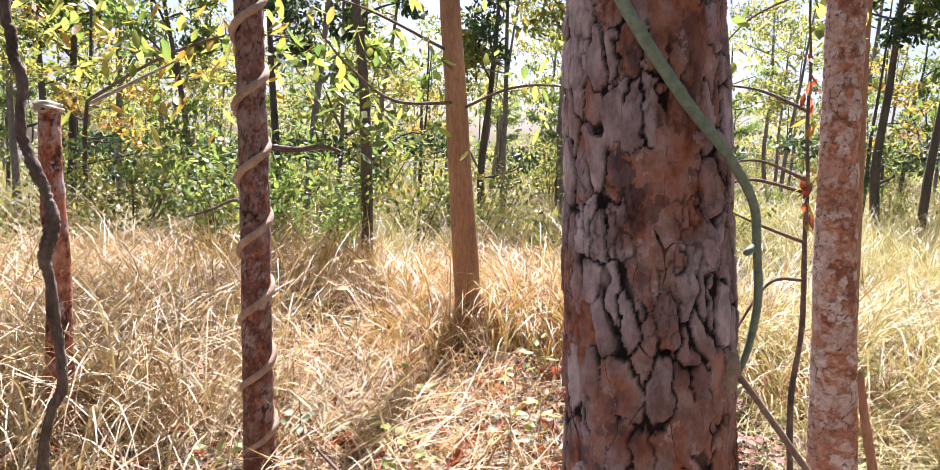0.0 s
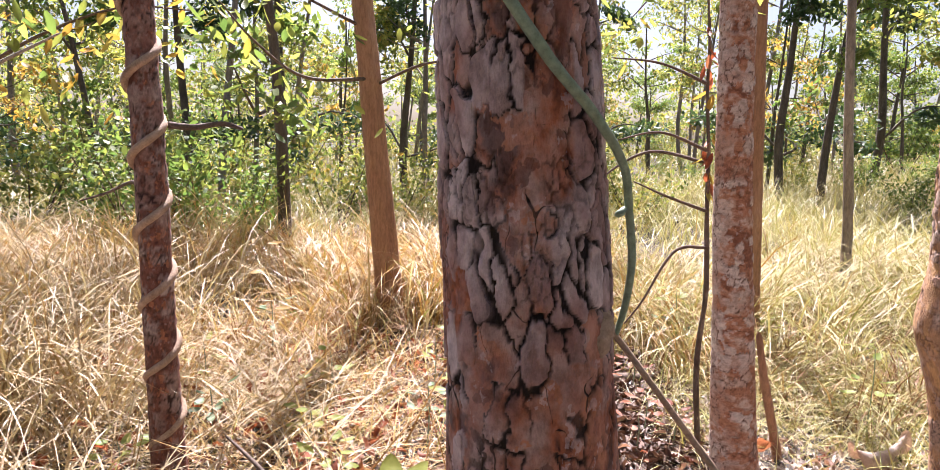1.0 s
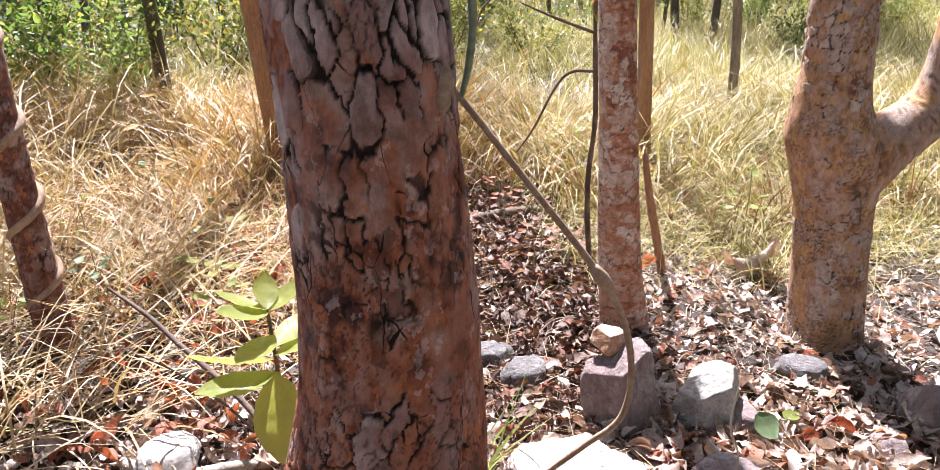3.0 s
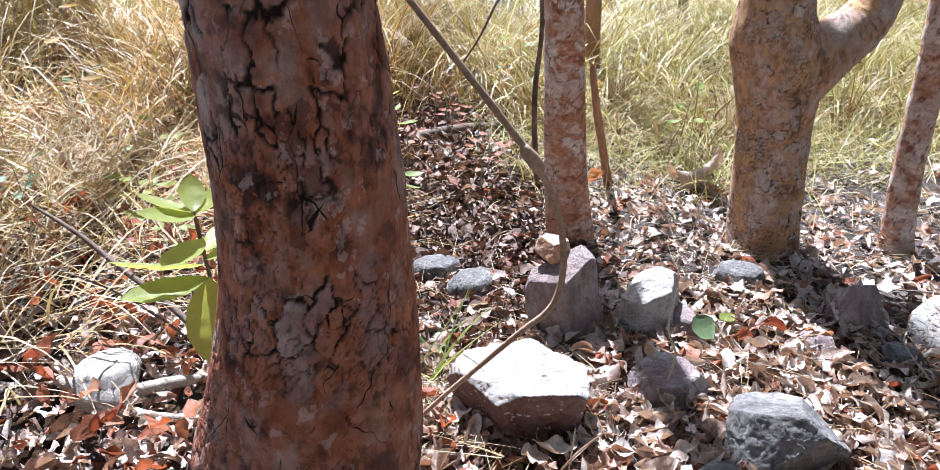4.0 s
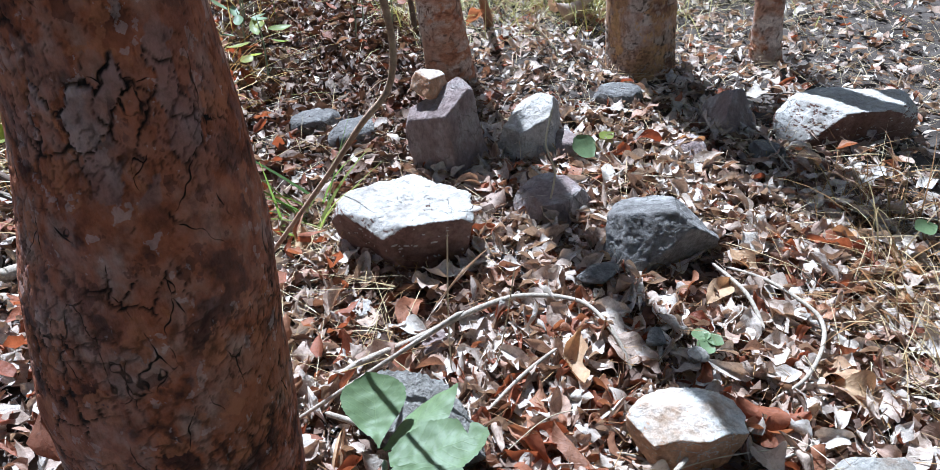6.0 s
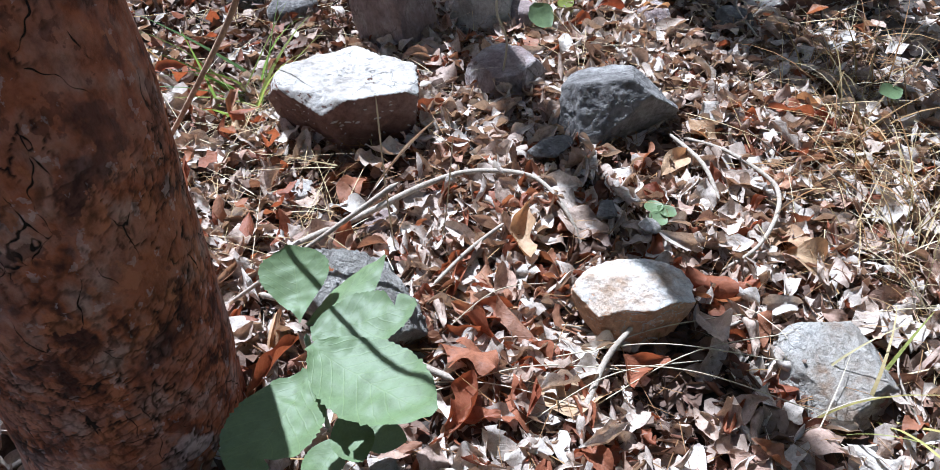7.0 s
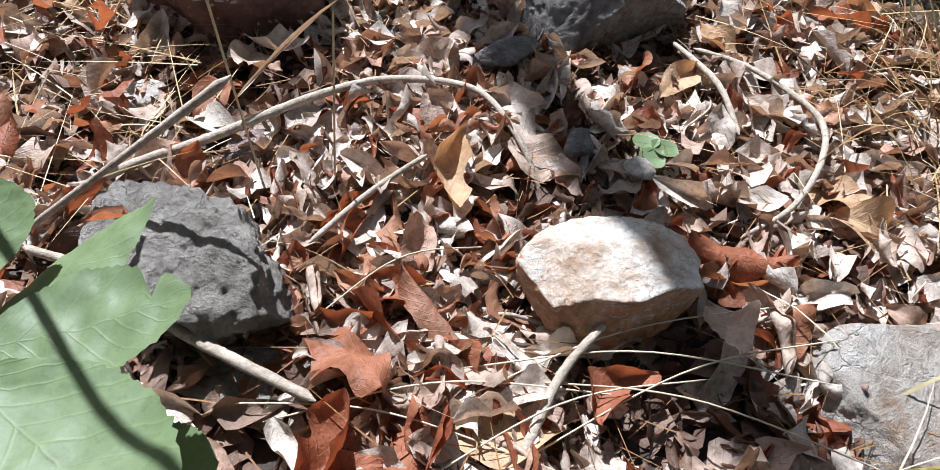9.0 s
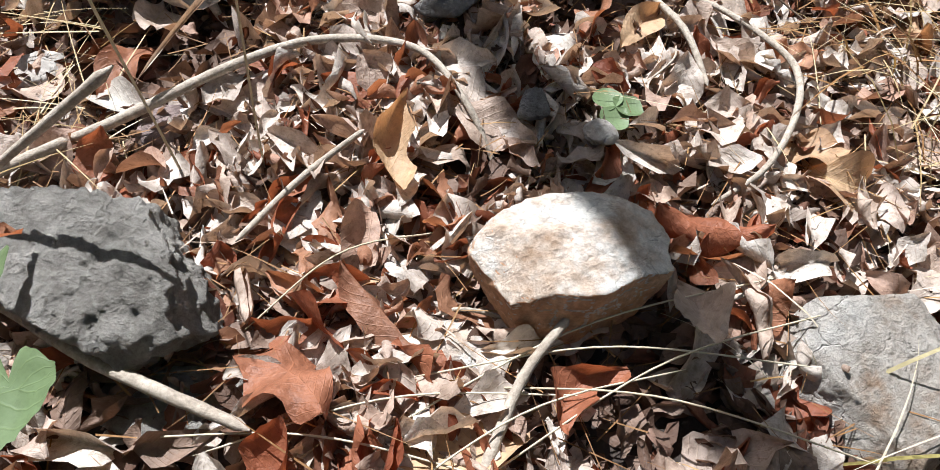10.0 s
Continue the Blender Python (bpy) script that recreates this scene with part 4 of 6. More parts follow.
rock("rock", "grey rock half buried in soil", ROCK_GREY, (1.02, 1.36, 0.0), (0.09, 0.075, 0.035), 30, 117, [(0, 0, 1, 0.7)], 10, 4, 1.0, group=G_ROCK)
for n, (x, y, a, bb, h, mat, lab) in enumerate([
        (0.73, 2.33, 0.085, 0.06, 0.06, ROCK_GREY, "bluish grey stone among red leaves"), (0.83, 2.20, 0.085, 0.07, 0.06, ROCK_GREY, "dark grey stone among dead leaves"),
        (-0.24, 1.80, 0.10, 0.08, 0.09, ROCK_PALE, "pale stone in dry straw"), (1.42, 1.80, 0.07, 0.06, 0.06, ROCK_PINK, "small purplish stone behind a green leaf"),
        (1.75, 2.02, 0.09, 0.06, 0.06, ROCK_GREY, "grey stone at the foot of a tree"), (1.165, 1.19, 0.05, 0.034, 0.014, ROCK_GREY, "small bluish stone chip on dead leaves"),
        (1.16, 0.95, 0.028, 0.02, 0.010, ROCK_GREY, "tiny bluish grey stone chip on soil"), (1.02, 0.87, 0.07, 0.05, 0.016, ROCK_CRUMB, "flat crumbly grey clod of soil"), (1.21, 0.875, 0.022, 0.017, 0.015, ROCK_PALE, "small white pebble on litter"),
        (0.66, 0.79, 0.075, 0.045, 0.025, ROCK_CRUMB, "low crumbly grey stone in shade"), (0.75, 1.16, 0.05, 0.03, 0.026, ROCK_PINK, "small reddish stone near a twig"), (0.62, 1.33, 0.035, 0.03, 0.028, ROCK_PALE, "small pale pebble in litter"), (1.75, 1.62, 0.06, 0.045, 0.04, ROCK_PINK, "small purplish stone in shade"), (1.95, 1.5, 0.05, 0.04, 0.04, ROCK_GREY, "small grey stone in shade"), (0.64, 2.0, 0.05, 0.04, 0.03, ROCK_PALE, "small pale stone in dry grass")]):
    rock("stone", lab, mat, (x, y, float(gz(x, y)) + h * 0.3 + (0.0 if mat is ROCK_CRUMB else 0.058 if h < 0.024 else 0.012)), (a, bb, h), 37 * n, 130 + n, [(0, 0, 1, 0.75)], 10, 4, 1.0, group="small stones")

# ---- leaf litter ----
def scatter(n, spread):
    """Points of the plan, thicker where spread(x, y) is higher."""
    out = np.zeros((0, 2))
    while len(out) < n:
        p = np.column_stack([rng.uniform(-2.6, 5.2, n * 2), rng.uniform(-0.3, 6.0, n * 2)])
        out = np.vstack([out, p[rng.random(len(p)) < spread(p[:, 0], p[:, 1])]])
    return out[:n]


def open_soil(x, y):
    """Thin out leaves on the bare clods and in the hollow under the plant."""
    bare = np.zeros_like(x)
    for cx, cy, r in ((1.02, 0.89, 0.07), (0.66, 0.77, 0.13), (1.09, 0.95, 0.06), (0.76, 1.31, 0.17), (1.08, 0.63, 0.15), (1.32, 0.47, 0.13), (1.37, 1.14, 0.09), (1.44, 1.12, 0.07)):
        bare = np.maximum(bare, 1 - step(r * 0.6, r * 1.25, np.hypot(x - cx, y - cy)))
    return 1 - 0.93 * bare


def litter_share(x, y):
    near = np.exp(-((x - 1.2) / 1.5) ** 2 - ((y - 1.2) / 1.5) ** 2)
    path = np.exp(-((x - 1.3) / 1.0) ** 2) * (y < 4.8) * 0.5
    return np.clip(near + path + 0.22, 0, 1) * open_soil(x, y)


def dead_leaves(P, L, W, yaw, pitch, roll, nl, nw, torn=0.16):
    """Many crisp dead leaves: ovate with a drawn out tip, folded at the midrib, with rolled and wavy margins, some torn."""
    n, g = len(P), rng
    one = np.ones((n, 1, 1))
    u, v = np.linspace(0, 1, nl + 1)[None, :, None], np.linspace(-1, 1, nw + 1)[None, None, :]
    broad = g.uniform(0.7, 1.25, (n, 1, 1))
    w = np.sin(np.pi * np.clip(u, 0.02, 0.99) ** broad) ** g.uniform(0.6, 1.0, (n, 1, 1))
    w = w * (1 + 0.16 * np.sin(u * g.uniform(7, 16, (n, 1, 1)) + g.uniform(0, 6.3, (n, 1, 1)))) * W[:, None, None] * 0.5
    curl = g.normal(0, 1.3, (n, 1, 1))
    curl = np.where(np.abs(curl) < 0.06, 0.06, curl)
    kind = g.random((n, 1, 1))
    way = np.where(g.random((n, 1, 1)) < 0.7, 1.0, -1.0)
    fold = way * np.where(kind < 0.35, g.uniform(0.35, 0.95, (n, 1, 1)), g.uniform(0.0, 0.4, (n, 1, 1)))
    hem = way * np.where(kind > 0.7, g.uniform(1.2, 2.9, (n, 1, 1)), g.uniform(-0.3, 0.9, (n, 1, 1)))
    side = 1 + g.normal(0, 0.25, (n, 1, 1)) * np.sign(v)
    a = np.abs(v)
    ang = fold + hem * side * a
    hk = np.where(np.abs(hem * side) < 0.06, 0.06, hem * side)
    across = (np.sin(fold + hk * a) - np.sin(fold)) / hk * w
    rise = (np.cos(fold) - np.cos(fold + hk * a)) / hk * w
    L3 = L[:, None, None]
    bow = curl * (u - 0.5)
    x = L3 * np.sin(bow) / curl + 0 * v
    z = L3 * (1 - np.cos(bow)) / curl
    wave = 0.16 * W[:, None, None] * a ** 1.5 * np.sin(u * g.uniform(6, 15, (n, 1, 1)) + np.sign(v) * g.uniform(0, 3, (n, 1, 1)) + g.uniform(0, 6.3, (n, 1, 1)))
    skew = g.normal(0, 0.5, (n, 1, 1)) * (u - 0.5)
    y, z2 = np.sign(v) * across, rise + wave
    y, z2 = y * np.cos(skew) - z2 * np.sin(skew), y * np.sin(skew) + z2 * np.cos(skew)
    y = y + L3 * g.normal(0, 0.14, (n, 1, 1)) * (u - 0.5) ** 2 * 2
    q = np.stack([x + 0 * ang - z2 * np.sin(bow), y + 0 * x, z + z2 * np.cos(bow)], -1) * one[..., None]
    q = q + (g.random(q.shape) - 0.5) * 0.016 * W[:, None, None, None]
    q = np.einsum("nij,nklj->nkli", turn(yaw, pitch, roll), q) + np.asarray(P, float)[:, None, None, :]
    b = (np.arange(nl)[:, None] * (nw + 1) + np.arange(nw)[None]).ravel()
    f = np.stack([b, b + 1, b + nw + 2, b + nw + 1], -1)[None] + (np.arange(n) * (nl + 1) * (nw + 1))[:, None, None]
    # torn leaves have lost a bite of the margin or the tip
    fu, fv = np.meshgrid((np.arange(nl) + 0.5) / nl, (np.arange(nw) + 0.5) / nw * 2 - 1, indexing="ij")
    cu, cv = g.uniform(0, 1, (n, 1)), np.where(g.random((n, 1)) < 0.5, -1.0, 1.0)
    gone = (np.hypot((fu.ravel()[None] - cu) * 2.2, fv.ravel()[None] - cv) < g.uniform(0.4, 0.85, (n, 1))) & (g.random((n, 1)) < torn)
    uv = np.stack(np.broadcast_arrays(u[0], (v[0] + 1) / 2), -1).reshape(-1, 2)
    return q.reshape(-1, 3), f[~gone], np.tile(uv, (n, 1))


def litter(name, label, n, lo, hi, mat, share, lift=0.055, flat=0.6, nl=5, nw=4):
    p = scatter(n, share)
    L = lo + (hi - lo) * rng.beta(1.6, 2.4, n)
    z = gz(p[:, 0], p[:, 1]) + 0.006 + rng.random(n) ** 1.6 * lift
    v, f, uv = dead_leaves(np.column_stack([p, z]), L, L * rng.uniform(0.42, 0.72, n), rng.uniform(0, 6.3, n), rng.normal(0, flat, n), rng.normal(0, flat, n), nl, nw)
    v[:, 2] = np.maximum(v[:, 2], gz(v[:, 0], v[:, 1]) + 0.001)
    ob = new(name, mesh_of(name, v, f, mat, True, None, uv))
    return tagged(ob, label, "leaf litter", kind="stuff")


def close_by(x, y):
    return np.exp(-((x - 1.2) / 0.75) ** 4 - ((y - 1.1) / 0.8) ** 4)


def back_path(x, y):
    return step(1.7, 2.1, y) * (1 - step(4.3, 4.9, y)) * step(0.35, 0.6, x) * (1 - step(1.15, 1.55, x))


def red_heart(x, y):
    return open_soil(x, y) * np.exp(-((x - 0.90) / 0.34) ** 2 - ((y - 0.85) / 0.36) ** 2)


litter("leaf_litter", "dry curled brown and grey dead leaves covering the ground", 4000, 0.03, 0.13, LITTER, lambda x, y: close_by(x, y) * open_soil(x, y), 0.046, 0.42, 8, 6)
litter("leaf_litter", "bleached and brown dead leaves under the trees", 15500, 0.025, 0.095, LITTER, lambda x, y: litter_share(x, y) * (1 - close_by(x, y)) * (1 - 0.35 * back_path(x, y)), 0.05, 0.45, 4, 2)
litter("old_leaf_litter", "dark rotting brown leaves on the path behind the rocks", 3000, 0.03, 0.10, OLD, lambda x, y: back_path(x, y) * 1.0, 0.05, 0.5, 4, 2)
litter("old_leaf_litter", "dark rotting leaves under the pale ones", 2600, 0.03, 0.09, OLD, lambda x, y: close_by(x, y) * 1.0, 0.028, 0.4, 5, 4)
litter("rust_leaf_litter", "rust red dead leaves scattered on the ground", 900, 0.03, 0.09, RUST, lambda x, y: litter_share(x, y) * (1 - close_by(x, y)) * (1 - 0.35 * back_path(x, y)), 0.05, 0.45, 4, 2)
litter("old_leaf_litter", "dark rotting brown leaves on the path behind the rocks", 3000, 0.03, 0.10, OLD, lambda x, y: back_path(x, y) * 1.0, 0.05, 0.5, 4, 2)
litter("old_leaf_litter", "dark rotting leaves under the pale ones", 2600, 0.03, 0.09, OLD, lambda x, y: close_by(x, y) * 1.0, 0.028, 0.4, 5, 4)
litter("rust_leaf_litter", "rust red dead leaves among pale ones between the rocks", 330, 0.03, 0.10, RUST, lambda x, y: close_by(x, y) * open_soil(x, y), 0.042, 0.42, 8, 6)
litter("near_leaf_litter", "crisp reddish brown curled leaves between the rocks", 300, 0.04, 0.125, RUST, red_heart, 0.045, 0.42, 10, 6)
litter("near_leaf_litter", "crisp tan and pale curled leaves between the rocks", 420, 0.04, 0.125, LITTER, red_heart, 0.045, 0.42, 10, 6)
litter("straw_bed_leaves", "pale and brown leaves by the grey branch", 1500, 0.04, 0.11, LITTER, lambda x, y: (x < 0.5) * (x > -1.2) * (y > 0.9) * (y < 2.2) * 1.0, 0.05, 0.5, 6, 4)
litter("straw_bed_leaves", "dark rotting leaves between dry straw", 3000, 0.04, 0.10, OLD, lambda x, y: (x < 0.6) * (y > 0.9) * (y < 4.6) * 1.0, 0.05, 0.6, 4, 2)
litter("straw_bed_leaves", "rust brown dead leaves showing between dry straw", 1900, 0.04, 0.11, RUST, lambda x, y: (x < 0.6) * (y > 0.9) * (y < 4.6) * 1.0, 0.17, 0.6, 4, 2)
p = np.column_stack([rng.uniform(-9, 10, 20000), rng.uniform(-8, 6, 20000)])
p = p[~((p[:, 0] > -2.2) & (p[:, 0] < 4.6) & (p[:, 1] > -0.1))]
L = rng.uniform(0.05, 0.13, len(p))
v, f, uv = leaves(np.column_stack([p, gz(p[:, 0], p[:, 1]) + 0.015]), L, L * 0.5, rng.uniform(0, 6.3, len(p)), rng.normal(0, 0.4, len(p)), rng.normal(0, 0.4, len(p)), rng.normal(0, 1, len(p)), rng.normal(0.5, 0.9, len(p)), 2, 2, 0.3)
tagged(new("outer_leaf_litter", mesh_of("outer_leaf_litter", v, f, LITTER, True, None, uv)), "thin brown leaf litter round the clearing", "leaf litter", kind="stuff")
litter("leaf_crumbs", "small broken bits of dead leaf", 9000, 0.006, 0.026, OLD, litter_share, 0.03, 0.6, 2, 2)
litter("leaf_crumbs", "small broken bits of dead leaf between the rocks", 7000, 0.006, 0.03, OLD, lambda x, y: close_by(x, y) * (0.3 + 0.7 * open_soil(x, y)), 0.035, 0.6, 2, 2)


def big_leaf(label, mat, at, L, W, yaw, pitch, roll, curl, cup, name="dead_leaf", group="large dead leaves", nl=14, nw=8, rough=0.10, stem=False, parent=None, blunt=(0.85, 0.8), serrate=False, bite=0.0):
    v, f, uv = leaves(np.zeros((1, 3)), L, W, radians(yaw), radians(pitch), radians(roll), curl, cup, nl, nw, rough * 0.25, stem, blunt=blunt)
    if name == "dead_leaf":
        v, f, uv = dead_leaves(np.zeros((1, 3)), np.array([L * 1.12]), np.array([W * 1.15]), np.array([radians(yaw)]), np.array([radians(pitch)]), np.array([radians(roll)]), 18, 12, 0.25)
    if bite:
        q = v.reshape(nl + 1, nw + 1, 3)
        mid = nw // 2
        for k in range(nl + 1):
            cut = bite * math.exp(-((k / nl - 0.80) / 0.035) ** 2)
            q[k, mid + 1:] = q[k, mid] + (q[k, mid + 1:] - q[k, mid]) * (1 - cut)
        v = q.reshape(-1, 3)
    if serrate:
        q = v.reshape(nl + 1, nw + 1, 3)
        tooth = np.where(np.arange(nl + 1) % 2, 1.018, 0.988)[:, None]
        for k in (0, -1):
            q[:, k] = q[:, nw // 2] + (q[:, k] - q[:, nw // 2]) * tooth
        v = q.reshape(-1, 3)
    v = v + (fbm(v * 55 + L * 90, 2, int(L * 1000)) - 0.5)[:, None] * np.array([0.1, 0.1, 0.35]) * W * rough * 2.2
    ob = new(name, mesh_of(name, v, f, mat, True, None, uv))
    ob.location = at if parent is not None or name != "dead_leaf" else (at[0], at[1], at[2] + 0.016)
    if parent is not None:
        ob.parent = parent
        return ob
    return tagged(ob, label, "dead leaf", group)


big_leaf("large curled tan dead leaf with brown spots", TAN, (0.965, 0.968, 0.05), 0.135, 0.06, 62, -14, 25, 0.8, 1.5)
big_leaf("folded rust red dead leaf standing on edge", RUST, (0.765, 0.748, 0.055), 0.12, 0.075, 115, 20, 28, 0.5, 1.2)
big_leaf("broad rust brown dead leaf", RUST, (0.72, 0.655, 0.045), 0.11, 0.085, 40, -10, -18, 0.8, 0.9)
big_leaf("broad reddish dead leaf behind a rock", RUST, (1.245, 0.70, 0.045), 0.12, 0.085, -40, 4, 10, -0.5, -0.6)
big_leaf("pale grey dead leaf leaning on a rock", PALE, (1.165, 0.622, 0.045), 0.09, 0.06, 70, 24, -10, 0.5, 0.4)
big_leaf("long yellowish tan dead leaf", TAN, (0.865, 0.615, 0.035), 0.14, 0.055, 150, 8, 10, 0.7, 0.7)
big_leaf("narrow curled rust leaf", RUST, (0.87, 0.775, 0.045), 0.115, 0.05, 105, -12, 30, 0.9, 1.6)
big_leaf("brown dead leaf in the shade of a rock", RUST, (1.005, 0.615, 0.03), 0.10, 0.055, 15, 6, 12, 0.6, 0.8)
big_leaf("rolled pinkish dead leaf", PALE, (1.26, 1.14, 0.03), 0.11, 0.045, -60, 2, 0, 0.3, 2.6)
big_leaf("pale tan dead leaf folded lengthwise", TAN, (1.385, 1.03, 0.035), 0.12, 0.045, 25, 5, 20, 0.4, 1.3)
big_leaf("rolled tan dead leaf by the trunk", TAN, (0.475, 0.93, 0.05), 0.10, 0.05, 70, -18, 5, 0.4, 2.4)
big_leaf("rolled rust dead leaf by the trunk", RUST, (0.455, 0.87, 0.045), 0.12, 0.05, 35, -8, 0, 0.3, 2.3)
big_leaf("orange leaf on brown soil", RUST, (1.63, 3.0, 0.05), 0.13, 0.09, 20, -20, 10, 0.6, 0.6)
big_leaf("pale broad dead leaf like parchment", PALE, (2.1, 2.95, 0.07), 0.3, 0.14, 10, -8, -20, 0.5, 0.5)
big_leaf("pale curled dead leaf", PALE, (2.38, 2.95, 0.12), 0.2, 0.1, 60, -30, 10, 1.0, 1.0)
for n in range(60):
    x, y = rng.uniform(0.5, 1.9), rng.uniform(0.5, 1.7)
    big_leaf("curled brown dead leaf on the ground", (RUST, TAN, PALE, PALE)[n % 4], (x, y, float(gz(x, y)) + 0.028), rng.uniform(0.07, 0.13), rng.uniform(0.04, 0.07), rng.uniform(0, 360), rng.normal(0, 12), rng.normal(0, 18), rng.normal(0, 0.9), rng.uniform(0.4, 2.2), nl=10, nw=6)


# ---- sticks and roots ----
def stick(label, pts, r, mat=TWIG, name="twig", n=40, seg=7, category="twig", rough=0.15):
    v, f = tube(pts, r, n, seg, rough, len(pts))
    return tagged(new(name, mesh_of(name, v, f, mat)), label, category)


stick("long arched grey brown vine lying over dead leaves", [(0.30, 1.12, 0.03), (0.45, 1.10, 0.045), (0.56, 1.132, 0.06), (0.695, 1.149, 0.065), (0.854, 1.184, 0.065), (0.971, 1.186, 0.06), (1.068, 1.10, 0.075), (1.085, 0.99, 0.065), (1.088, 0.915, 0.02)], [0.006, 0.0066, 0.0068, 0.007, 0.0066, 0.006, 0.005, 0.0045, 0.0035], TWIG, "arched_vine", 140, 10, "vine")
stick("broken grey stick pointing up from the litter", [(0.34, 1.06, 0.0), (0.47, 1.025, 0.098), (0.607, 0.989, 0.199), (0.732, 0.956, 0.291)], [0.004, 0.004, 0.0042, 0.0055], TWIG, "stick", 30, 8, "stick")
stick("thin straight pale stick on dead leaves", [(0.765, 0.92, 0.06), (0.86, 0.965, 0.07), (0.95, 0.997, 0.075)], [0.0036, 0.0042, 0.0036], TWIG, "stick", 24, 7, "stick")
stick("grey stick leaning beside crumbling stone", [(0.47, 1, 0.1), (0.531, 0.951, 0.085), (0.611, 0.833, 0.08), (0.715, 0.71, 0.07)], [0.005, 0.006, 0.007, 0.006], TWIG, "stick", 40, 7, "stick")
stick("pale brown stick leaning on a tan rock", [(0.86, 0.56, 0.045), (0.905, 0.6, 0.055), (0.965, 0.645, 0.065), (1.03, 0.672, 0.08)], [0.0052, 0.006, 0.0055, 0.005], TWIG, "stick", 30, 8, "stick")
stick("pale curved root looping over the ground", [(1.462, 1.09, 0.055), (1.503, 1.006, 0.065), (1.518, 0.9, 0.07), (1.505, 0.84, 0.07), (1.45, 0.785, 0.065), (1.365, 0.742, 0.055), (1.285, 0.737, 0.035)], [0.004, 0.0042, 0.0046, 0.005, 0.0046, 0.004, 0.003], TWIG, "root", 60, 8, "root")
stick("pale straight root on the ground", [(1.44, 1.12, 0.055), (1.43, 0.99, 0.065), (1.4, 0.89, 0.05)], [0.004, 0.005, 0.004], TWIG, "root", 26, 8, "root")
stick("dark leaning dead branch in dry straw", [(-0.50, 2.3, 0.385), (-0.36, 2.2, 0.325), (-0.249, 2.1, 0.268), (-0.053, 1.9, 0.19), (0.08, 1.75, 0.09), (0.15, 1.7, 0.0)], [0.004, 0.007, 0.008, 0.009, 0.009, 0.010], TWIG_DARK, "dead_branch", 50, 8, "branch")
stick("thin dark twig beside a dead branch", [(-0.45, 2.2, 0.22), (-0.25, 2.05, 0.2), (-0.06, 1.88, 0.15), (0.06, 1.76, 0.07)], [0.002, 0.003, 0.004, 0.004], TWIG_DARK, "twig", 40, 6)
stick("thick pale grey dead branch on the ground", [(-0.40, 1.88, 0.05), (-0.3, 1.80, 0.06), (-0.2, 1.77, 0.05), (-0.08, 1.79, 0.05), (0.05, 1.84, 0.02)], [0.012, 0.02, 0.019, 0.017, 0.012], TWIG, "dead_branch", 40, 9, "branch")
stick("pale grey side branch on the ground", [(-0.26, 1.79, 0.04), (-0.14, 1.70, 0.03), (0.02, 1.66, 0.02)], [0.014, 0.012, 0.009], TWIG, "dead_branch", 24, 8, "branch")
stick("dark fallen log among red leaves", [(0.88, 3.78, 0.05), (1.1, 3.84, 0.06), (1.4, 3.92, 0.05)], [0.03, 0.035, 0.028], TWIG_DARK, "log", 30, 10, "log")
stick("thin dead branch drooping from the wrapped tree into grass", [(-0.86, 2.63, 1.145), (-1.03, 2.9, 1.15), (-1.165, 3.1, 1.132), (-1.262, 3.12, 1.087), (-1.375, 3.1, 1.048)], [0.010, 0.009, 0.008, 0.006, 0.003], TWIG_DARK, "dead_branch", 50, 8, "branch", 0.4)
stick("bare dark stem at the foot of a slim tree", [(1.70, 3.03, 0.0), (1.63, 2.98, 0.2), (1.55, 2.92, 0.42), (1.5, 2.9, 0.62)], [0.022, 0.019, 0.017, 0.012], BARK_TAN, "bare_stem", 30, 8, "stem")
for n in range(50):
    x, y, a, l = rng.uniform(0.35, 2.4), rng.uniform(0.4, 2.6), rng.uniform(0, 6.3), rng.uniform(0.08, 0.3)
    z = float(gz(x, y)) + rng.uniform(0.01, 0.04)
    stick("thin dry twig on dead leaves", [(x, y, z), (x + l * 0.5 * math.cos(a), y + l * 0.5 * math.sin(a), z + 0.02), (x + l * math.cos(a + 0.3), y + l * math.sin(a + 0.3), z)], rng.uniform(0.0012, 0.0032), (TWIG, TWIG, VINE_BROWN, TWIG_DARK)[n % 4], "twig", 12, 5)

# ---- dry grass ----
def clumps(name, label, centres, per, h_lo, h_hi, width, mat, seg=4, spread=0.06, droop=(0.6, 2.2), lean=(0.05, 0.45), grow=None):
    n = len(centres) * per
    p = np.repeat(centres, per, 0) + rng.normal(0, spread, (n, 2))
    H = rng.uniform(h_lo, h_hi, n)
    if grow is not None:
        H = H * grow(p[:, 0], p[:, 1])
    P = np.column_stack([p, gz(p[:, 0], p[:, 1]) - 0.01])
    wind = np.repeat(rng.uniform(0, 6.3, len(centres)), per)
    v, f = blades(P, H, width * rng.uniform(0.5, 1.4, n), wind + rng.normal(0, 1.3, n), rng.uniform(*lean, n), rng.uniform(*droop, n), seg)
    v[:, 2] = np.maximum(v[:, 2], gz(v[:, 0], v[:, 1]) + 0.004)
    return tagged(new(name, mesh_of(name, v, f, mat)), label, "grass", kind="stuff")


def grassy(x, y):
    """Share of the ground under standing grass: the litter round the rocks stays open."""
    edge = np.where(x < -1.1, 3.3, np.where(x < 0.5, 3.95, np.where(x < 1.5, 4.3, np.where(x < 2.6, 3.45, 3.3 - 0.3 * (x - 2.6)))))
    edge = edge + 0.35 * np.sin(3.1 * x) * np.cos(1.7 * x)
    return step(-0.35, 0.5, y - edge)


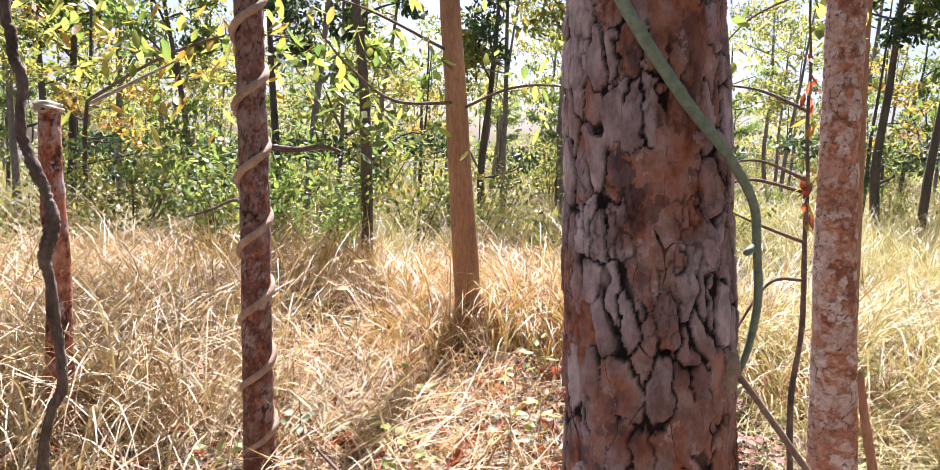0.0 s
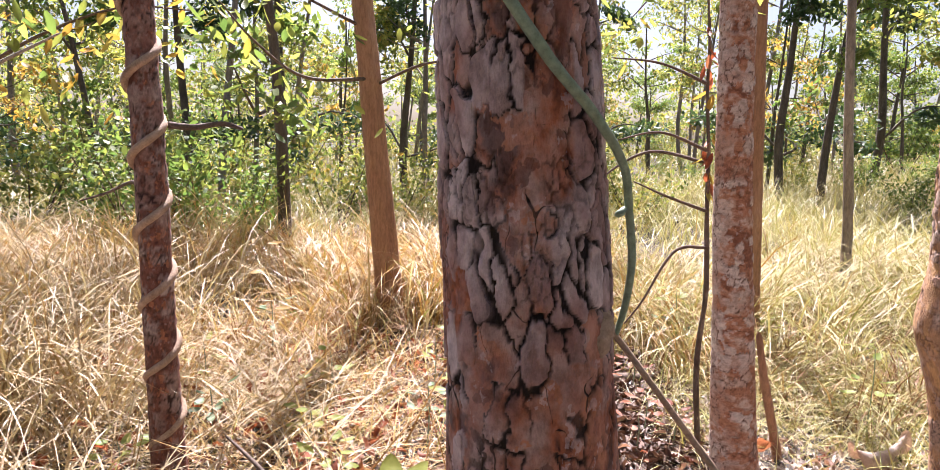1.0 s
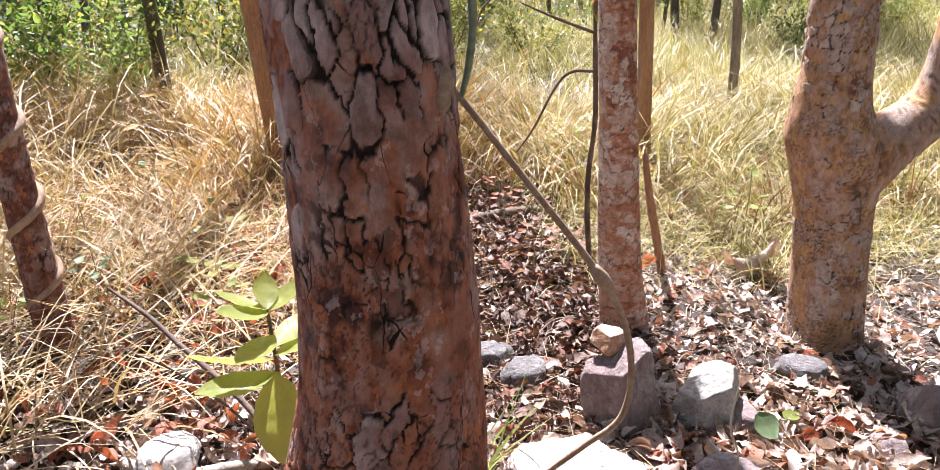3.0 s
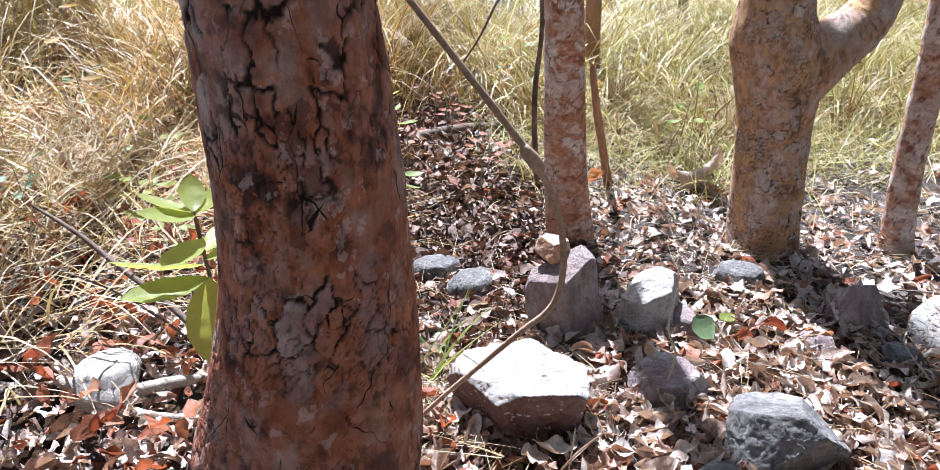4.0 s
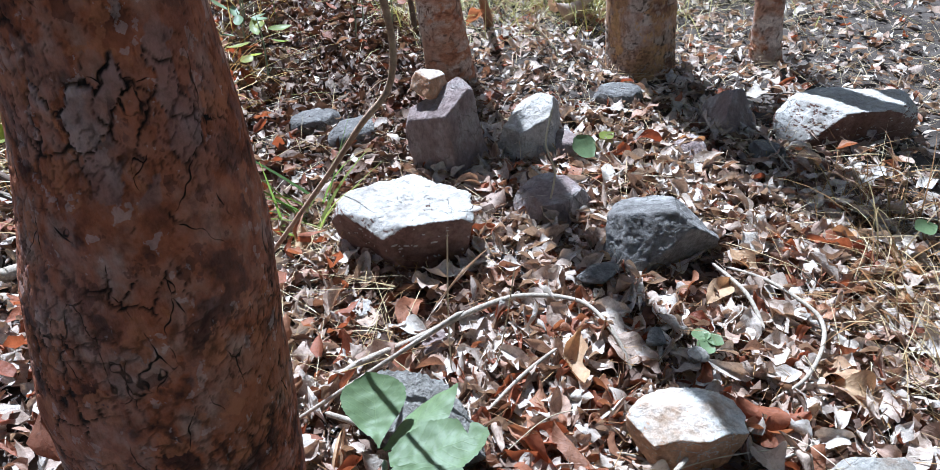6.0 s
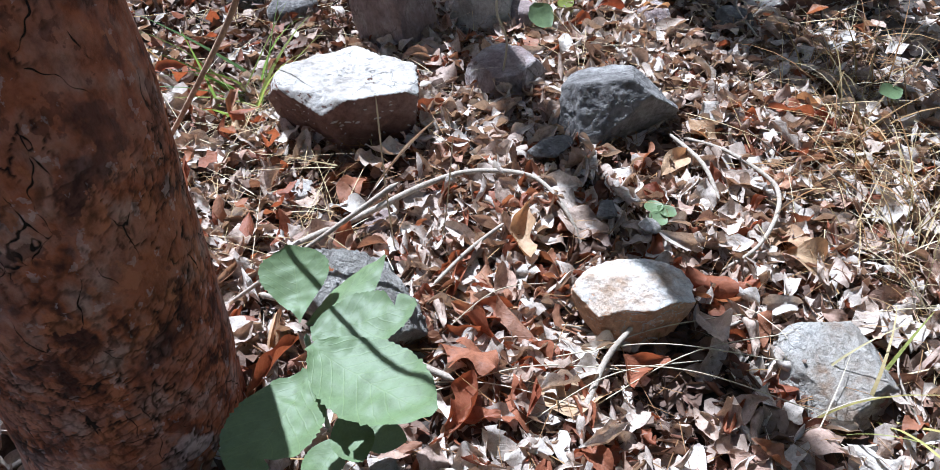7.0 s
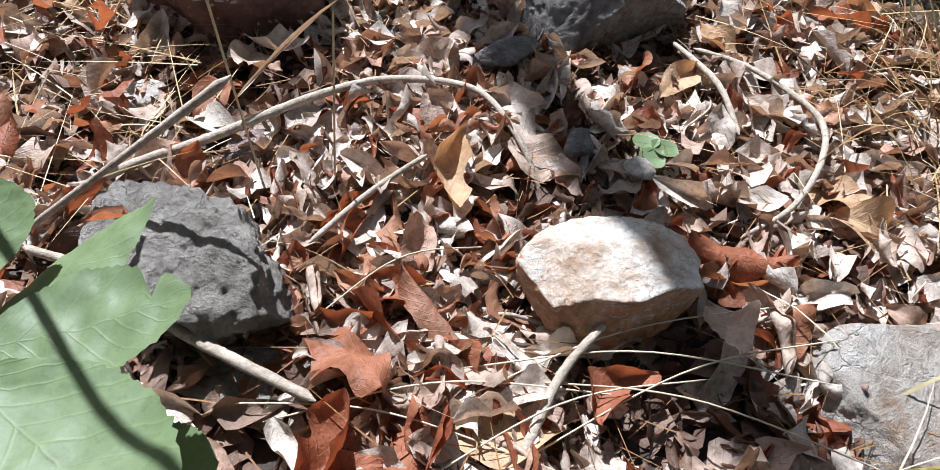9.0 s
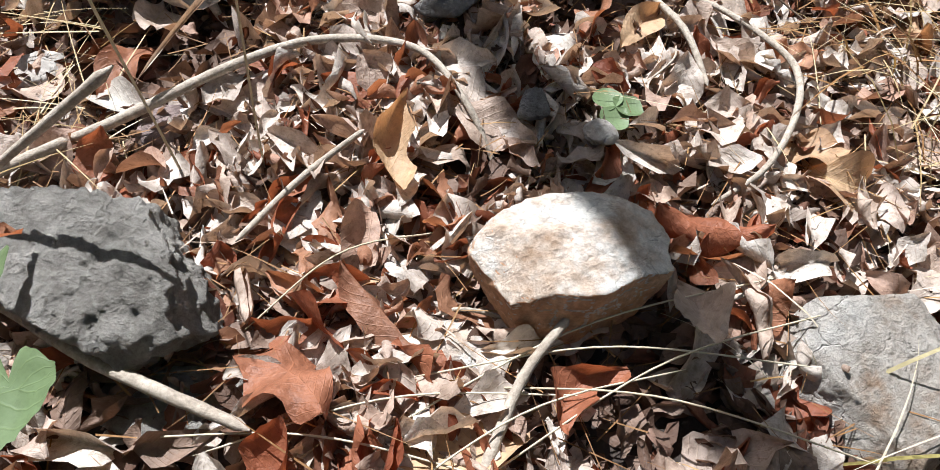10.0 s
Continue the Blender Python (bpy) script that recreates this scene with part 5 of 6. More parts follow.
def field(n, x0, x1, y0, y1):
    out = np.zeros((0, 2))
    while len(out) < n:
        p = np.column_stack([rng.uniform(x0, x1, n * 2), rng.uniform(y0, y1, n * 2)])
        out = np.vstack([out, p[rng.random(len(p)) < grassy(p[:, 0], p[:, 1])]])
    return out[:n]


def taller(x, y):
    return (0.5 + 0.6 * step(3.2, 4.6, y)) * (0.75 + 0.5 * (0.5 + 0.5 * np.sin(1.3 * x + 0.7 * y) * np.sin(0.9 * y - 0.6 * x)))


patch = field(5200, -4.5, 7.5, 2.2, 7.5)
patch = patch[fbm(np.column_stack([patch * 1.7, 0 * patch[:, 0]]), 2, 77) + rng.normal(0, 0.06, len(patch)) > 0.44]
right = patch[patch[:, 0] > 1.5 + rng.normal(0, 0.5, len(patch))]
left = patch[patch[:, 0] <= 1.5 + rng.normal(0, 0.5, len(patch))]
clumps("under_grass", "brown matted old grass beneath the standing tufts", patch[::2], 18, 0.2, 0.6, 0.008, THATCH, 4, 0.09, (0.8, 2.4), (0.1, 0.8))
clumps("dry_grass", "pale greenish dry grass in drooping tufts", right, 9, 0.35, 1.05, 0.0085, STRAW_PALE, 6, 0.07, (1.2, 3.8), (0.02, 0.5), grow=taller)
clumps("dry_grass", "tall golden dry grass in drooping tufts", left, 7, 0.35, 1.15, 0.0095, STRAW, 6, 0.07, (1.2, 3.8), (0.02, 0.5), grow=taller)
clumps("pale_grass", "bleached arching blades standing out of the golden grass", patch[::4], 4, 0.5, 1.2, 0.0095, BLEACHED, 6, 0.07, (1.6, 3.6), (0.02, 0.5), grow=taller)
clumps("short_dry_grass", "short bent pale grass between straw and dead leaves", np.column_stack([rng.uniform(-3.2, 0.6, 130), rng.uniform(2.1, 4.2, 130)]), 12, 0.15, 0.46, 0.0045, BLEACHED, 5, 0.06, (0.6, 2.6), (0.2, 0.9))
clumps("short_dry_grass", "short golden grass between straw and dead leaves", np.column_stack([rng.uniform(-3.0, 0.7, 200), rng.uniform(2.6, 4.4, 200)]), 12, 0.15, 0.5, 0.0045, STRAW, 5, 0.07, (0.6, 2.6), (0.2, 0.9))
clumps("short_dry_grass", "short pale grass at the edge of the leaf litter", np.column_stack([rng.uniform(1.3, 4.8, 200), rng.uniform(2.75, 3.9, 200)]), 14, 0.12, 0.45, 0.0045, STRAW_PALE, 5, 0.06, (0.6, 2.6), (0.2, 0.9))
wild = np.column_stack([rng.uniform(-4.8, -1.3, 190), rng.uniform(3.1, 5.6, 190)])
clumps("pale_grass", "tall pale grass bending over before the bushes", wild, 9, 0.7, 1.55, 0.0095, BLEACHED, 6, 0.07, (1.0, 3.2), (0.02, 0.45))
clumps("dry_grass", "golden dry grass field among the trees", field(3400, -14, 18, 7.5, 20), 14, 0.6, 1.1, 0.012, STRAW_PALE, 3, 0.14, (0.8, 2.8))
p = np.column_stack([rng.uniform(-16, 18, 1600), rng.uniform(-16, 3, 1600)])
clumps("dry_grass", "dry grass round the clearing", p[(np.hypot(p[:, 0] - 0.8, p[:, 1] - 1.0) > 2.8) & ~((p[:, 0] > -3.3) & (p[:, 0] < 5) & (p[:, 1] > 0.3))], 10, 0.4, 0.9, 0.016, STRAW, 3, 0.1, (0.8, 2.8))
clumps("dry_grass", "far pale dry grass field", field(5200, -60, 75, 20, 80), 8, 0.7, 1.2, 0.05, STRAW_PALE, 2, 0.5)
# flattened straw on the ground by the wrapped tree
def lodged(label, mats, count, mat, wide):
    """Straw that has been laid flat, in swathes that each point one way."""
    k = rng.integers(0, len(mats), count)
    p = mats[k] + rng.normal(0, 0.17, (count, 2))
    way = rng.uniform(0, 6.3, len(mats))[k] + rng.normal(0, 0.8, count)
    v, f = blades(np.column_stack([p, gz(p[:, 0], p[:, 1]) + rng.random(count) ** 1.5 * 0.14]), rng.uniform(0.15, 0.6, count), rng.uniform(0.3, 1.0, count) * wide, way, rng.uniform(0.7, 1.6, count), rng.uniform(0.0, 1.2, count), 5)
    v[:, 2] = np.maximum(v[:, 2], gz(v[:, 0], v[:, 1]) + 0.004)
    tagged(new("flattened_straw", mesh_of("flattened_straw", v, f, mat)), label, "straw", kind="stuff")


lodged("pale flattened straw lying on the ground", np.column_stack([rng.uniform(-3.4, -0.5, 60), rng.uniform(1.9, 4.0, 60)]), 2600, BLEACHED, 0.0085)
lodged("golden flattened straw lying on the ground", np.column_stack([rng.uniform(-3.2, 0.25, 80), rng.uniform(2.2, 4.5, 80)]), 3000, STRAW, 0.008)
lodged("golden flattened straw at the edge of the grass", np.column_stack([rng.uniform(1.5, 5.0, 50), rng.uniform(2.9, 4.2, 50)]), 2400, STRAW_PALE, 0.007)
p = np.column_stack([rng.uniform(0.5, 3.6, 2600), rng.uniform(1.4, 3.4, 2600)])
p[:280] = np.column_stack([rng.uniform(1.4, 2.4, 280), rng.uniform(0.3, 1.4, 280)])
p[900:1050] = np.column_stack([rng.uniform(0.40, 0.72, 150), rng.uniform(1.1, 1.7, 150)])
v, f = blades(np.column_stack([p, gz(p[:, 0], p[:, 1]) + 0.02 + rng.random(2600) * 0.03]), rng.uniform(0.06, 0.22, 2600), rng.uniform(0.0012, 0.003, 2600), rng.uniform(0, 6.3, 2600), rng.uniform(1.1, 1.55, 2600), rng.uniform(0.0, 0.4, 2600), 4)
tagged(new("loose_straw", mesh_of("loose_straw", v, f, BLEACHED)), "thin loose straws scattered over dead leaves", "straw", kind="stuff")
p = scatter(5000, litter_share)
v, f = blades(np.column_stack([p, gz(p[:, 0], p[:, 1]) + 0.01 + rng.random(5000) * 0.045]), rng.uniform(0.012, 0.06, 5000), rng.uniform(0.001, 0.0024, 5000), rng.uniform(0, 6.3, 5000), rng.uniform(1.1, 1.8, 5000), rng.uniform(-0.3, 0.5, 5000), 2)
tagged(new("litter_debris", mesh_of("litter_debris", v, f, LITTER)), "bits of stalk and twig in the leaf litter", "debris", kind="stuff")
p = scatter(1500, lambda x, y: close_by(x, y) * 1.0)
v, f = blades(np.column_stack([p, gz(p[:, 0], p[:, 1]) + 0.025 + rng.random(1500) * 0.03]), rng.uniform(0.03, 0.12, 1500), rng.uniform(0.001, 0.0024, 1500), rng.uniform(0, 6.3, 1500), rng.uniform(1.3, 1.75, 1500), rng.uniform(-0.6, 0.9, 1500), 4)
tagged(new("litter_debris", mesh_of("litter_debris", v, f, THATCH)), "dry stalks and leaf stems lying over the dead leaves", "debris", kind="stuff")
mats = np.column_stack([rng.uniform(-3.3, -0.3, 60), rng.uniform(1.9, 3.7, 60)])
p = mats[rng.integers(0, 60, 2600)] + rng.normal(0, 0.15, (2600, 2))
v, f = blades(np.column_stack([p, gz(p[:, 0], p[:, 1]) + 0.02 + rng.random(2600) * 0.16]), rng.uniform(0.2, 0.55, 2600), rng.uniform(0.004, 0.010, 2600), rng.normal(0.4, 1.4, 2600), rng.uniform(0.5, 1.4, 2600), rng.uniform(0.3, 1.5, 2600), 5)
v[:, 2] = np.maximum(v[:, 2], gz(v[:, 0], v[:, 1]) + 0.004)
tagged(new("bleached_straw", mesh_of("bleached_straw", v, f, BLEACHED)), "bleached white straw bent over the ground", "straw", kind="stuff")
clumps("tall_straw", "bleached tall grass bending in front of a stump", np.column_stack([rng.uniform(-2.7, -1.15, 60), rng.uniform(2.5, 3.3, 60)]), 8, 0.7, 1.5, 0.010, BLEACHED, 7, 0.06, (1.2, 3.2), (0.02, 0.4))
# tufts beside the rocks
tuft = np.array([(1.62, 0.62), (1.75, 0.72), (1.85, 0.9), (1.72, 0.5), (1.98, 1.05), (1.6, 0.45)])
clumps("dry_tuft", "tangled tuft of dry pale grass beside rocks", tuft, 26, 0.16, 0.38, 0.0036, BLEACHED, 6, 0.05, (0.6, 2.0), (0.2, 0.9))
clumps("brown_tuft", "tangled brown and orange dry grass at the edge of the litter", np.array([(1.78, 0.92), (1.86, 1.02), (1.95, 0.85), (1.9, 1.2), (1.72, 0.80), (2.05, 1.1), (2.15, 0.95), (2.1, 1.3), (1.82, 0.66), (2.0, 0.72)]), 26, 0.12, 0.34, 0.0042, THATCH, 6, 0.05, (0.6, 2.4), (0.3, 1.2))
clumps("dry_tuft", "sparse dry grass stems near the flat rock", np.array([(1.33, 0.40), (1.22, 0.45)]), 12, 0.12, 0.3, 0.003, STALK, 6, 0.05, (0.5, 2.0), (0.6, 1.3))
clumps("yellowing_tuft", "few broad yellowing grass blades arching over the flat rock", np.array([(1.27, 0.44), (1.30, 0.40)]), 4, 0.16, 0.30, 0.007, STRAW_PALE, 7, 0.03, (0.4, 1.6), (0.2, 0.8))
clumps("green_tuft", "short tuft of green grass blades behind the flat rock", np.array([(0.60, 1.78), (0.58, 1.72)]), 9, 0.24, 0.42, 0.010, BUSH, 6, 0.03, (0.1, 0.9), (0.3, 0.9))
for n, (a, bb) in enumerate([((0.80, 0.66), (1.28, 0.62)), ((0.86, 0.70), (1.24, 0.52)), ((0.78, 0.60), (1.12, 0.58)), ((0.92, 0.66), (1.22, 0.42)), ((0.66, 0.72), (1.02, 0.60)), ((0.88, 0.58), (1.3, 0.56)), ((0.74, 0.82), (0.98, 0.84)), ((0.62, 0.76), (0.92, 0.55))]):
    stick("long pale straw lying across dead leaves", [(*a, 0.05), ((a[0] + bb[0]) / 2, (a[1] + bb[1]) / 2 + 0.02, 0.07), (*bb, 0.045)], 0.0011, STALK, "straw", 16, 5, "straw")
big_leaf("long narrow curled dry blade over the litter", PALE, (0.82, 1.235, 0.10), 0.22, 0.018, 28, -16, 40, 1.2, 1.4)
stick("thin bent grass stalk with a curled dry blade", [(0.74, 1.06, 0.02), (0.735, 1.05, 0.2), (0.73, 1.02, 0.42)], 0.0016, STALK, "grass_stalk", 20, 5, "grass")
stick("thin upright dry grass stalk", [(0.83, 1.04, 0.02), (0.835, 1.01, 0.15), (0.85, 1.0, 0.32)], 0.0014, STALK, "grass_stalk", 20, 5, "grass")
stick("pale dry stalk leaning by a stone", [(1.19, 1.50, 0.02), (1.205, 1.49, 0.16), (1.19, 1.52, 0.24), (1.25, 1.6, 0.3)], 0.003, STALK, "grass_stalk", 24, 6, "grass")

# ---- small green plants ----
def sapling(label, stem, blades_at, mat, thick=0.004, cat="plant"):
    ob = thing("sapling", label, cat)
    v, f = tube(stem, thick, 30, 7, 0.1)
    part("stem", mesh_of("sapling_stem", v, f, TWIG_DARK if mat is LIME else VINE_GREEN), ob)
    for at, L, W, yaw, pitch, roll, curl, cup, *shape in blades_at:
        broad, bite = shape if shape else ((1.0, 0.72), 0.0)
        big_leaf("", mat, at, L, W, yaw, pitch, roll, curl, cup, "leaf", "", 40, 12, 0.10, stem=True, parent=ob, blunt=broad, serrate=mat is GREEN, bite=bite)
    return ob


sapling("young plant with broad serrated green leaves beside the trunk",
        [(0.505, 0.717, 0.0), (0.508, 0.714, 0.12), (0.512, 0.71, 0.22), (0.514, 0.705, 0.31)],
        [((0.512, 0.722, 0.315), 0.112, 0.094, 78, -8, 0, 0.4, 0.3, (1.65, 0.72), 0.0), ((0.519, 0.728, 0.300), 0.14, 0.064, 16, -2, -14, 0.4, -0.3, (1.0, 0.85), 0.0), ((0.520, 0.703, 0.308), 0.140, 0.088, -9, 4, 4, 0.4, 0.2, (0.95, 0.62), 0.75),
         ((0.515, 0.682, 0.315), 0.195, 0.122, -60, 9, -4, 0.5, 0.3, (1.0, 0.68), 0.0), ((0.505, 0.660, 0.292), 0.16, 0.120, -134, 10, 8, 0.6, 0.3, (1.0, 0.66), 0.55),
         ((0.540, 0.665, 0.200), 0.11, 0.07, -30, 10, 0, 0.6, 0.3), ((0.530, 0.672, 0.160), 0.09, 0.06, -90, 10, 0, 0.6, 0.3), ((0.540, 0.662, 0.120), 0.08, 0.055, -40, 12, 0, 0.6, 0.3), ((0.520, 0.672, 0.100), 0.09, 0.06, -140, 8, 0, 0.6, 0.3)], GREEN)
sapling("thin stemmed plant with lime green leaves behind the trunk",
        [(0.17, 1.36, 0.0), (0.16, 1.34, 0.3), (0.145, 1.31, 0.56), (0.135, 1.30, 0.74)],
        [((0.135, 1.30, 0.74), 0.10, 0.055, 165, -2, 15, 0.5, 0.4), ((0.135, 1.30, 0.735), 0.09, 0.05, 40, -14, 0, 0.5, 0.4), ((0.135, 1.30, 0.74), 0.08, 0.045, 100, -20, 10, 0.5, 0.4), ((0.137, 1.30, 0.735), 0.10, 0.055, 215, -4, -10, 0.5, 0.4), ((0.14, 1.30, 0.64), 0.16, 0.07, 178, 10, 25, 0.5, 0.5),
         ((0.14, 1.30, 0.65), 0.11, 0.06, 20, -5, 0, 0.4, 0.4), ((0.14, 1.29, 0.62), 0.14, 0.065, 205, 10, -10, 0.5, 0.4), ((0.14, 1.29, 0.62), 0.16, 0.095, 285, 74, 10, 0.4, 0.4), ((0.14, 1.31, 0.66), 0.12, 0.06, 60, 0, 0, 0.4, 0.4), ((0.14, 1.30, 0.69), 0.12, 0.06, 250, 8, 0, 0.4, 0.4)], LIME, 0.0035)
big_leaf("round green leaf beside a grey rock", GREEN, (1.43, 1.715, 0.075), 0.085, 0.105, -60, 35, 5, 0.5, 0.4, "green_leaf", "single green leaves")
big_leaf("small lime leaf beside a grey rock", LIME, (1.54, 1.76, 0.07), 0.07, 0.045, 20, 5, 10, 0.5, 0.4, "green_leaf", "single green leaves")
for n, (dx, dy, yw) in enumerate([(0, 0, 20), (0.03, 0.012, 120), (0.012, 0.035, 240)]):
    big_leaf("small pale green clover leaf on the litter", GREEN, (1.25 + dx * 0.9, 0.895 + dy * 0.9, 0.05), 0.044, 0.042, yw, -5, 5, 0.5, 0.4, "clover_leaf", "single green leaves", 8, 6)
big_leaf("small green leaf in dry grass", GREEN, (1.91, 0.95, 0.13), 0.08, 0.05, 0, 10, 20, 0.5, 0.5, "green_leaf", "single green leaves")
for n, (x, y, z, mat) in enumerate([(-0.92, 4.55, 0.66, GOLD), (-1.0, 4.4, 0.5, GOLD), (-0.5, 4.2, 0.45, GOLD), (-2.3, 3.4, 0.7, GOLD), (-2.45, 3.5, 0.6, GOLD), (-2.2, 3.3, 0.4, GOLD), (-0.7, 3.9, 0.4, GOLD), (0.25, 4.6, 0.6, GOLD)]):
    big_leaf("yellow leaf caught in dry grass", mat, (x, y, z), 0.11, 0.05, 60 * n, -8, 15, 0.5, 0.5, "yellow_leaf", "yellow leaves in the grass", 8, 6)


def weed(label, x, y, count, size, mat, h):
    ob = thing("weed", label, "weed", "low weeds")
    for n in range(count):
        a = 360 * n / count + rng.uniform(-25, 25)
        hh = float(gz(x, y)) + h * rng.uniform(0.5, 1.0)
        r = rng.uniform(0.02, 0.09)
        big_leaf("", mat, (x + r * math.cos(radians(a)), y + r * math.sin(radians(a)), hh), size * rng.uniform(0.7, 1.2), size * 0.5, a, rng.uniform(-10, 25), rng.uniform(-20, 20), 0.6, 0.4, "leaf", "", 6, 4, stem=True, parent=ob)
    v, f = tube([(x, y, float(gz(x, y)) - 0.01), (x + 0.01, y, h * 0.6), (x, y, h)], [0.004, 0.003, 0.002], 10, 6)
    part("stem", mesh_of("weed_stem", v, f, VINE_GREEN), ob)
    return ob


for n in range(26):
    x, y = (rng.uniform(-1.2, 0.8), rng.uniform(2.6, 4.2)) if n < 16 else (rng.uniform(1.4, 4.0), rng.uniform(3.2, 5.0))
    weed("low green weed in dry grass", x, y, 7, rng.uniform(0.06, 0.10), (LIME, GREEN, LIME)[n % 3], rng.uniform(0.18, 0.45))
for n in range(9):
    weed("red leaved seedling among dead leaves", rng.uniform(0.7, 1.25), rng.uniform(2.9, 4.3), 5, 0.06, RUST, rng.uniform(0.1, 0.3))


# ---- woods behind ----
def leaf_cloud(name, centres, radii, count, size, mat, flat=0.55):
    """A crown of many small leaves in uneven clumps round the given places."""
    k = rng.integers(0, len(centres), count)
    d = rng.normal(size=(count, 3))
    d /= np.linalg.norm(d, axis=1)[:, None]
    rad = rng.random(count) ** 0.45
    p = np.asarray(centres)[k] + d * (rad * np.asarray(radii)[k])[:, None] * np.array([1, 1, flat])
    L = rng.uniform(0.6, 1.3, count) * size
    v, f, uv = leaves(p, L, L * rng.uniform(0.4, 0.6, count), rng.uniform(0, 6.3, count), rng.normal(0.5, 0.5, count), rng.normal(0, 0.6, count), rng.normal(0.4, 0.4, count), rng.normal(0.4, 0.4, count), 2, 1, 0.1)
    return mesh_of(name, v, f, mat, True, None, uv)


def wood_kind(seed, height, r, bark, leaf, count, size, low=0.45, limbs=7, spread=1.3):
    """Meshes of one kind of tree: trunk with limbs, crown."""
    g = np.random.default_rng(seed)
    bend = np.cumsum(g.normal(0, 0.05, (6, 2)) * height / 6, 0)
    zs = np.linspace(-0.1, height, 6)
    pts = np.column_stack([bend - bend[0], zs])
    pieces = [tube(pts, np.linspace(1.15, 0.3, 6) * r, 22, 9, 0.12, seed)]
    tips, rads = [], []
    for q in range(limbs):
        h = g.uniform(low, 0.95)
        base = np.array([np.interp(h * height, zs, pts[:, 0]), np.interp(h * height, zs, pts[:, 1]), h * height])
        a = g.uniform(0, 6.3)
        ln = spread * g.uniform(0.6, 1.2)
        tip = base + np.array([math.cos(a) * ln, math.sin(a) * ln, g.uniform(0.1, 0.7) * ln])
        mid = (base + tip) / 2 + g.normal(0, 0.08, 3) * ln
        pieces.append(tube([base, mid, tip], [r * 0.4, r * 0.25, r * 0.08], 8, 5, 0.1, q))
        for w in (0.55, 0.8, 1.0):
            tips.append(base + (tip - base) * w + g.normal(0, 0.16, 3) * ln)
            rads.append(ln * g.uniform(0.22, 0.42))
    tips.append(pts[-1])
    rads.append(0.5 * spread)
    v, f = join(*pieces)
    return mesh_of("wood_trunk", v, f, bark), leaf_cloud("wood_crown", tips, rads, count, size, leaf)


def plant_tree(kind, label, x, y, yaw=0.0, s=1.0, tilt=(0, 0), group="trees of the open wood", name="tree"):
    ob = thing(name, label, name, group)
    part("trunk", kind[0], ob)
    part("crown", kind[1], ob)
    ob.matrix_world = pose(x, y, float(gz(x, y)), tilt[0], tilt[1], yaw) @ Matrix.Scale(s, 4)
    return ob


KIND_A = wood_kind(1, 6.5, 0.062, BARK_FAR, CROWN, 2400, 0.12, 0.3, 9, 1.4)
KIND_B = wood_kind(2, 8.0, 0.072, BARK_FAR, CROWN, 2600, 0.13, 0.35, 9, 1.6)
KIND_C = wood_kind(3, 5.0, 0.06, BARK_BLACK, BUSH, 2400, 0.11, 0.25, 9, 1.1)
KIND_D = wood_kind(4, 7.0, 0.055, BARK_FAR, CROWN, 1300, 0.12, 0.55, 6, 1.0)
KIND_F = wood_kind(6, 6.0, 0.075, BARK_BLACK, DEEP, 5200, 0.13, 0.12, 15, 1.25)
KIND_E = wood_kind(5, 4.0, 0.035, BARK_BLACK, GOLD, 700, 0.10, 0.35, 7, 0.8)

def crown(owner, top, spread, count, seed, mat=CROWN):
    """Limbs and sparse leaves at the head of a near tree."""
    g = np.random.default_rng(seed)
    tips, rads = [], []
    for n in range(6):
        a, l = n * 1.05 + g.uniform(-0.3, 0.3), spread * g.uniform(0.6, 1.1)
        tip = np.array(top) + np.array([math.cos(a) * l, math.sin(a) * l, g.uniform(0.0, 0.7) * l])
        v, f = tube([np.array(top) - np.array([0, 0, 0.5]), (np.array(top) + tip) / 2 + g.normal(0, 0.06, 3), tip], [0.03, 0.02, 0.006], 16, 7, 0.15, n)
        part("limb", mesh_of("limb", v, f, BARK_FAR), owner)
        tips += [tip, (np.array(top) + 2 * tip) / 3]
        rads += [0.4 * spread, 0.35 * spread]
    part("crown", leaf_cloud("near_crown", tips, rads, count, 0.12, mat), owner)


crown(main, (0.1, 1.2, 6.3), 1.2, 900, 1)
crown(t2, (0.95, 2.6, 5.9), 1.0, 600, 2)
crown(t3, (3.0, 2.8, 6.4), 1.2, 800, 3)
crown(sp, (-1.0, 2.8, 5.4), 0.8, 400, 4)
crown(t4, (2.2, 2.4, 4.4), 0.6, 250, 5)
# trees that can be told apart
far1 = thing("tree", "smooth tan reddish trunk standing in dry grass", "tree", "trees of the open wood")
v, f = tube([(-0.20, 5.0, -0.05), (-0.25, 5.0, 0.45), (-0.337, 5.0, 1.217), (-0.40, 5.0, 1.843), (-0.47, 5.0, 2.452), (-0.62, 5.0, 4.0), (-0.75, 5.1, 6.0), (-0.8, 5.15, 7.8)], [0.105, 0.095, 0.083, 0.076, 0.07, 0.055, 0.045, 0.03], 60, 20, 0.05, 3)
part("trunk", mesh_of("tan_trunk", v, f, BARK_TAN), far1)
crown(far1, (-0.8, 5.15, 7.7), 0.9, 500, 6)
far2 = thing("tree", "brown trunk in grass behind a slim tree", "tree", "trees of the open wood")
v, f = tube([(2.20, 4.5, -0.05), (2.16, 4.5, 0.6), (2.125, 4.5, 1.2), (2.07, 4.5, 2.1), (1.98, 4.5, 4.0), (1.9, 4.6, 5.5), (1.85, 4.6, 7.4)], [0.06, 0.052, 0.047, 0.043, 0.035, 0.03, 0.02], 50, 14, 0.08, 3)
part("trunk", mesh_of("brown_trunk", v, f, BARK_TAN), far2)
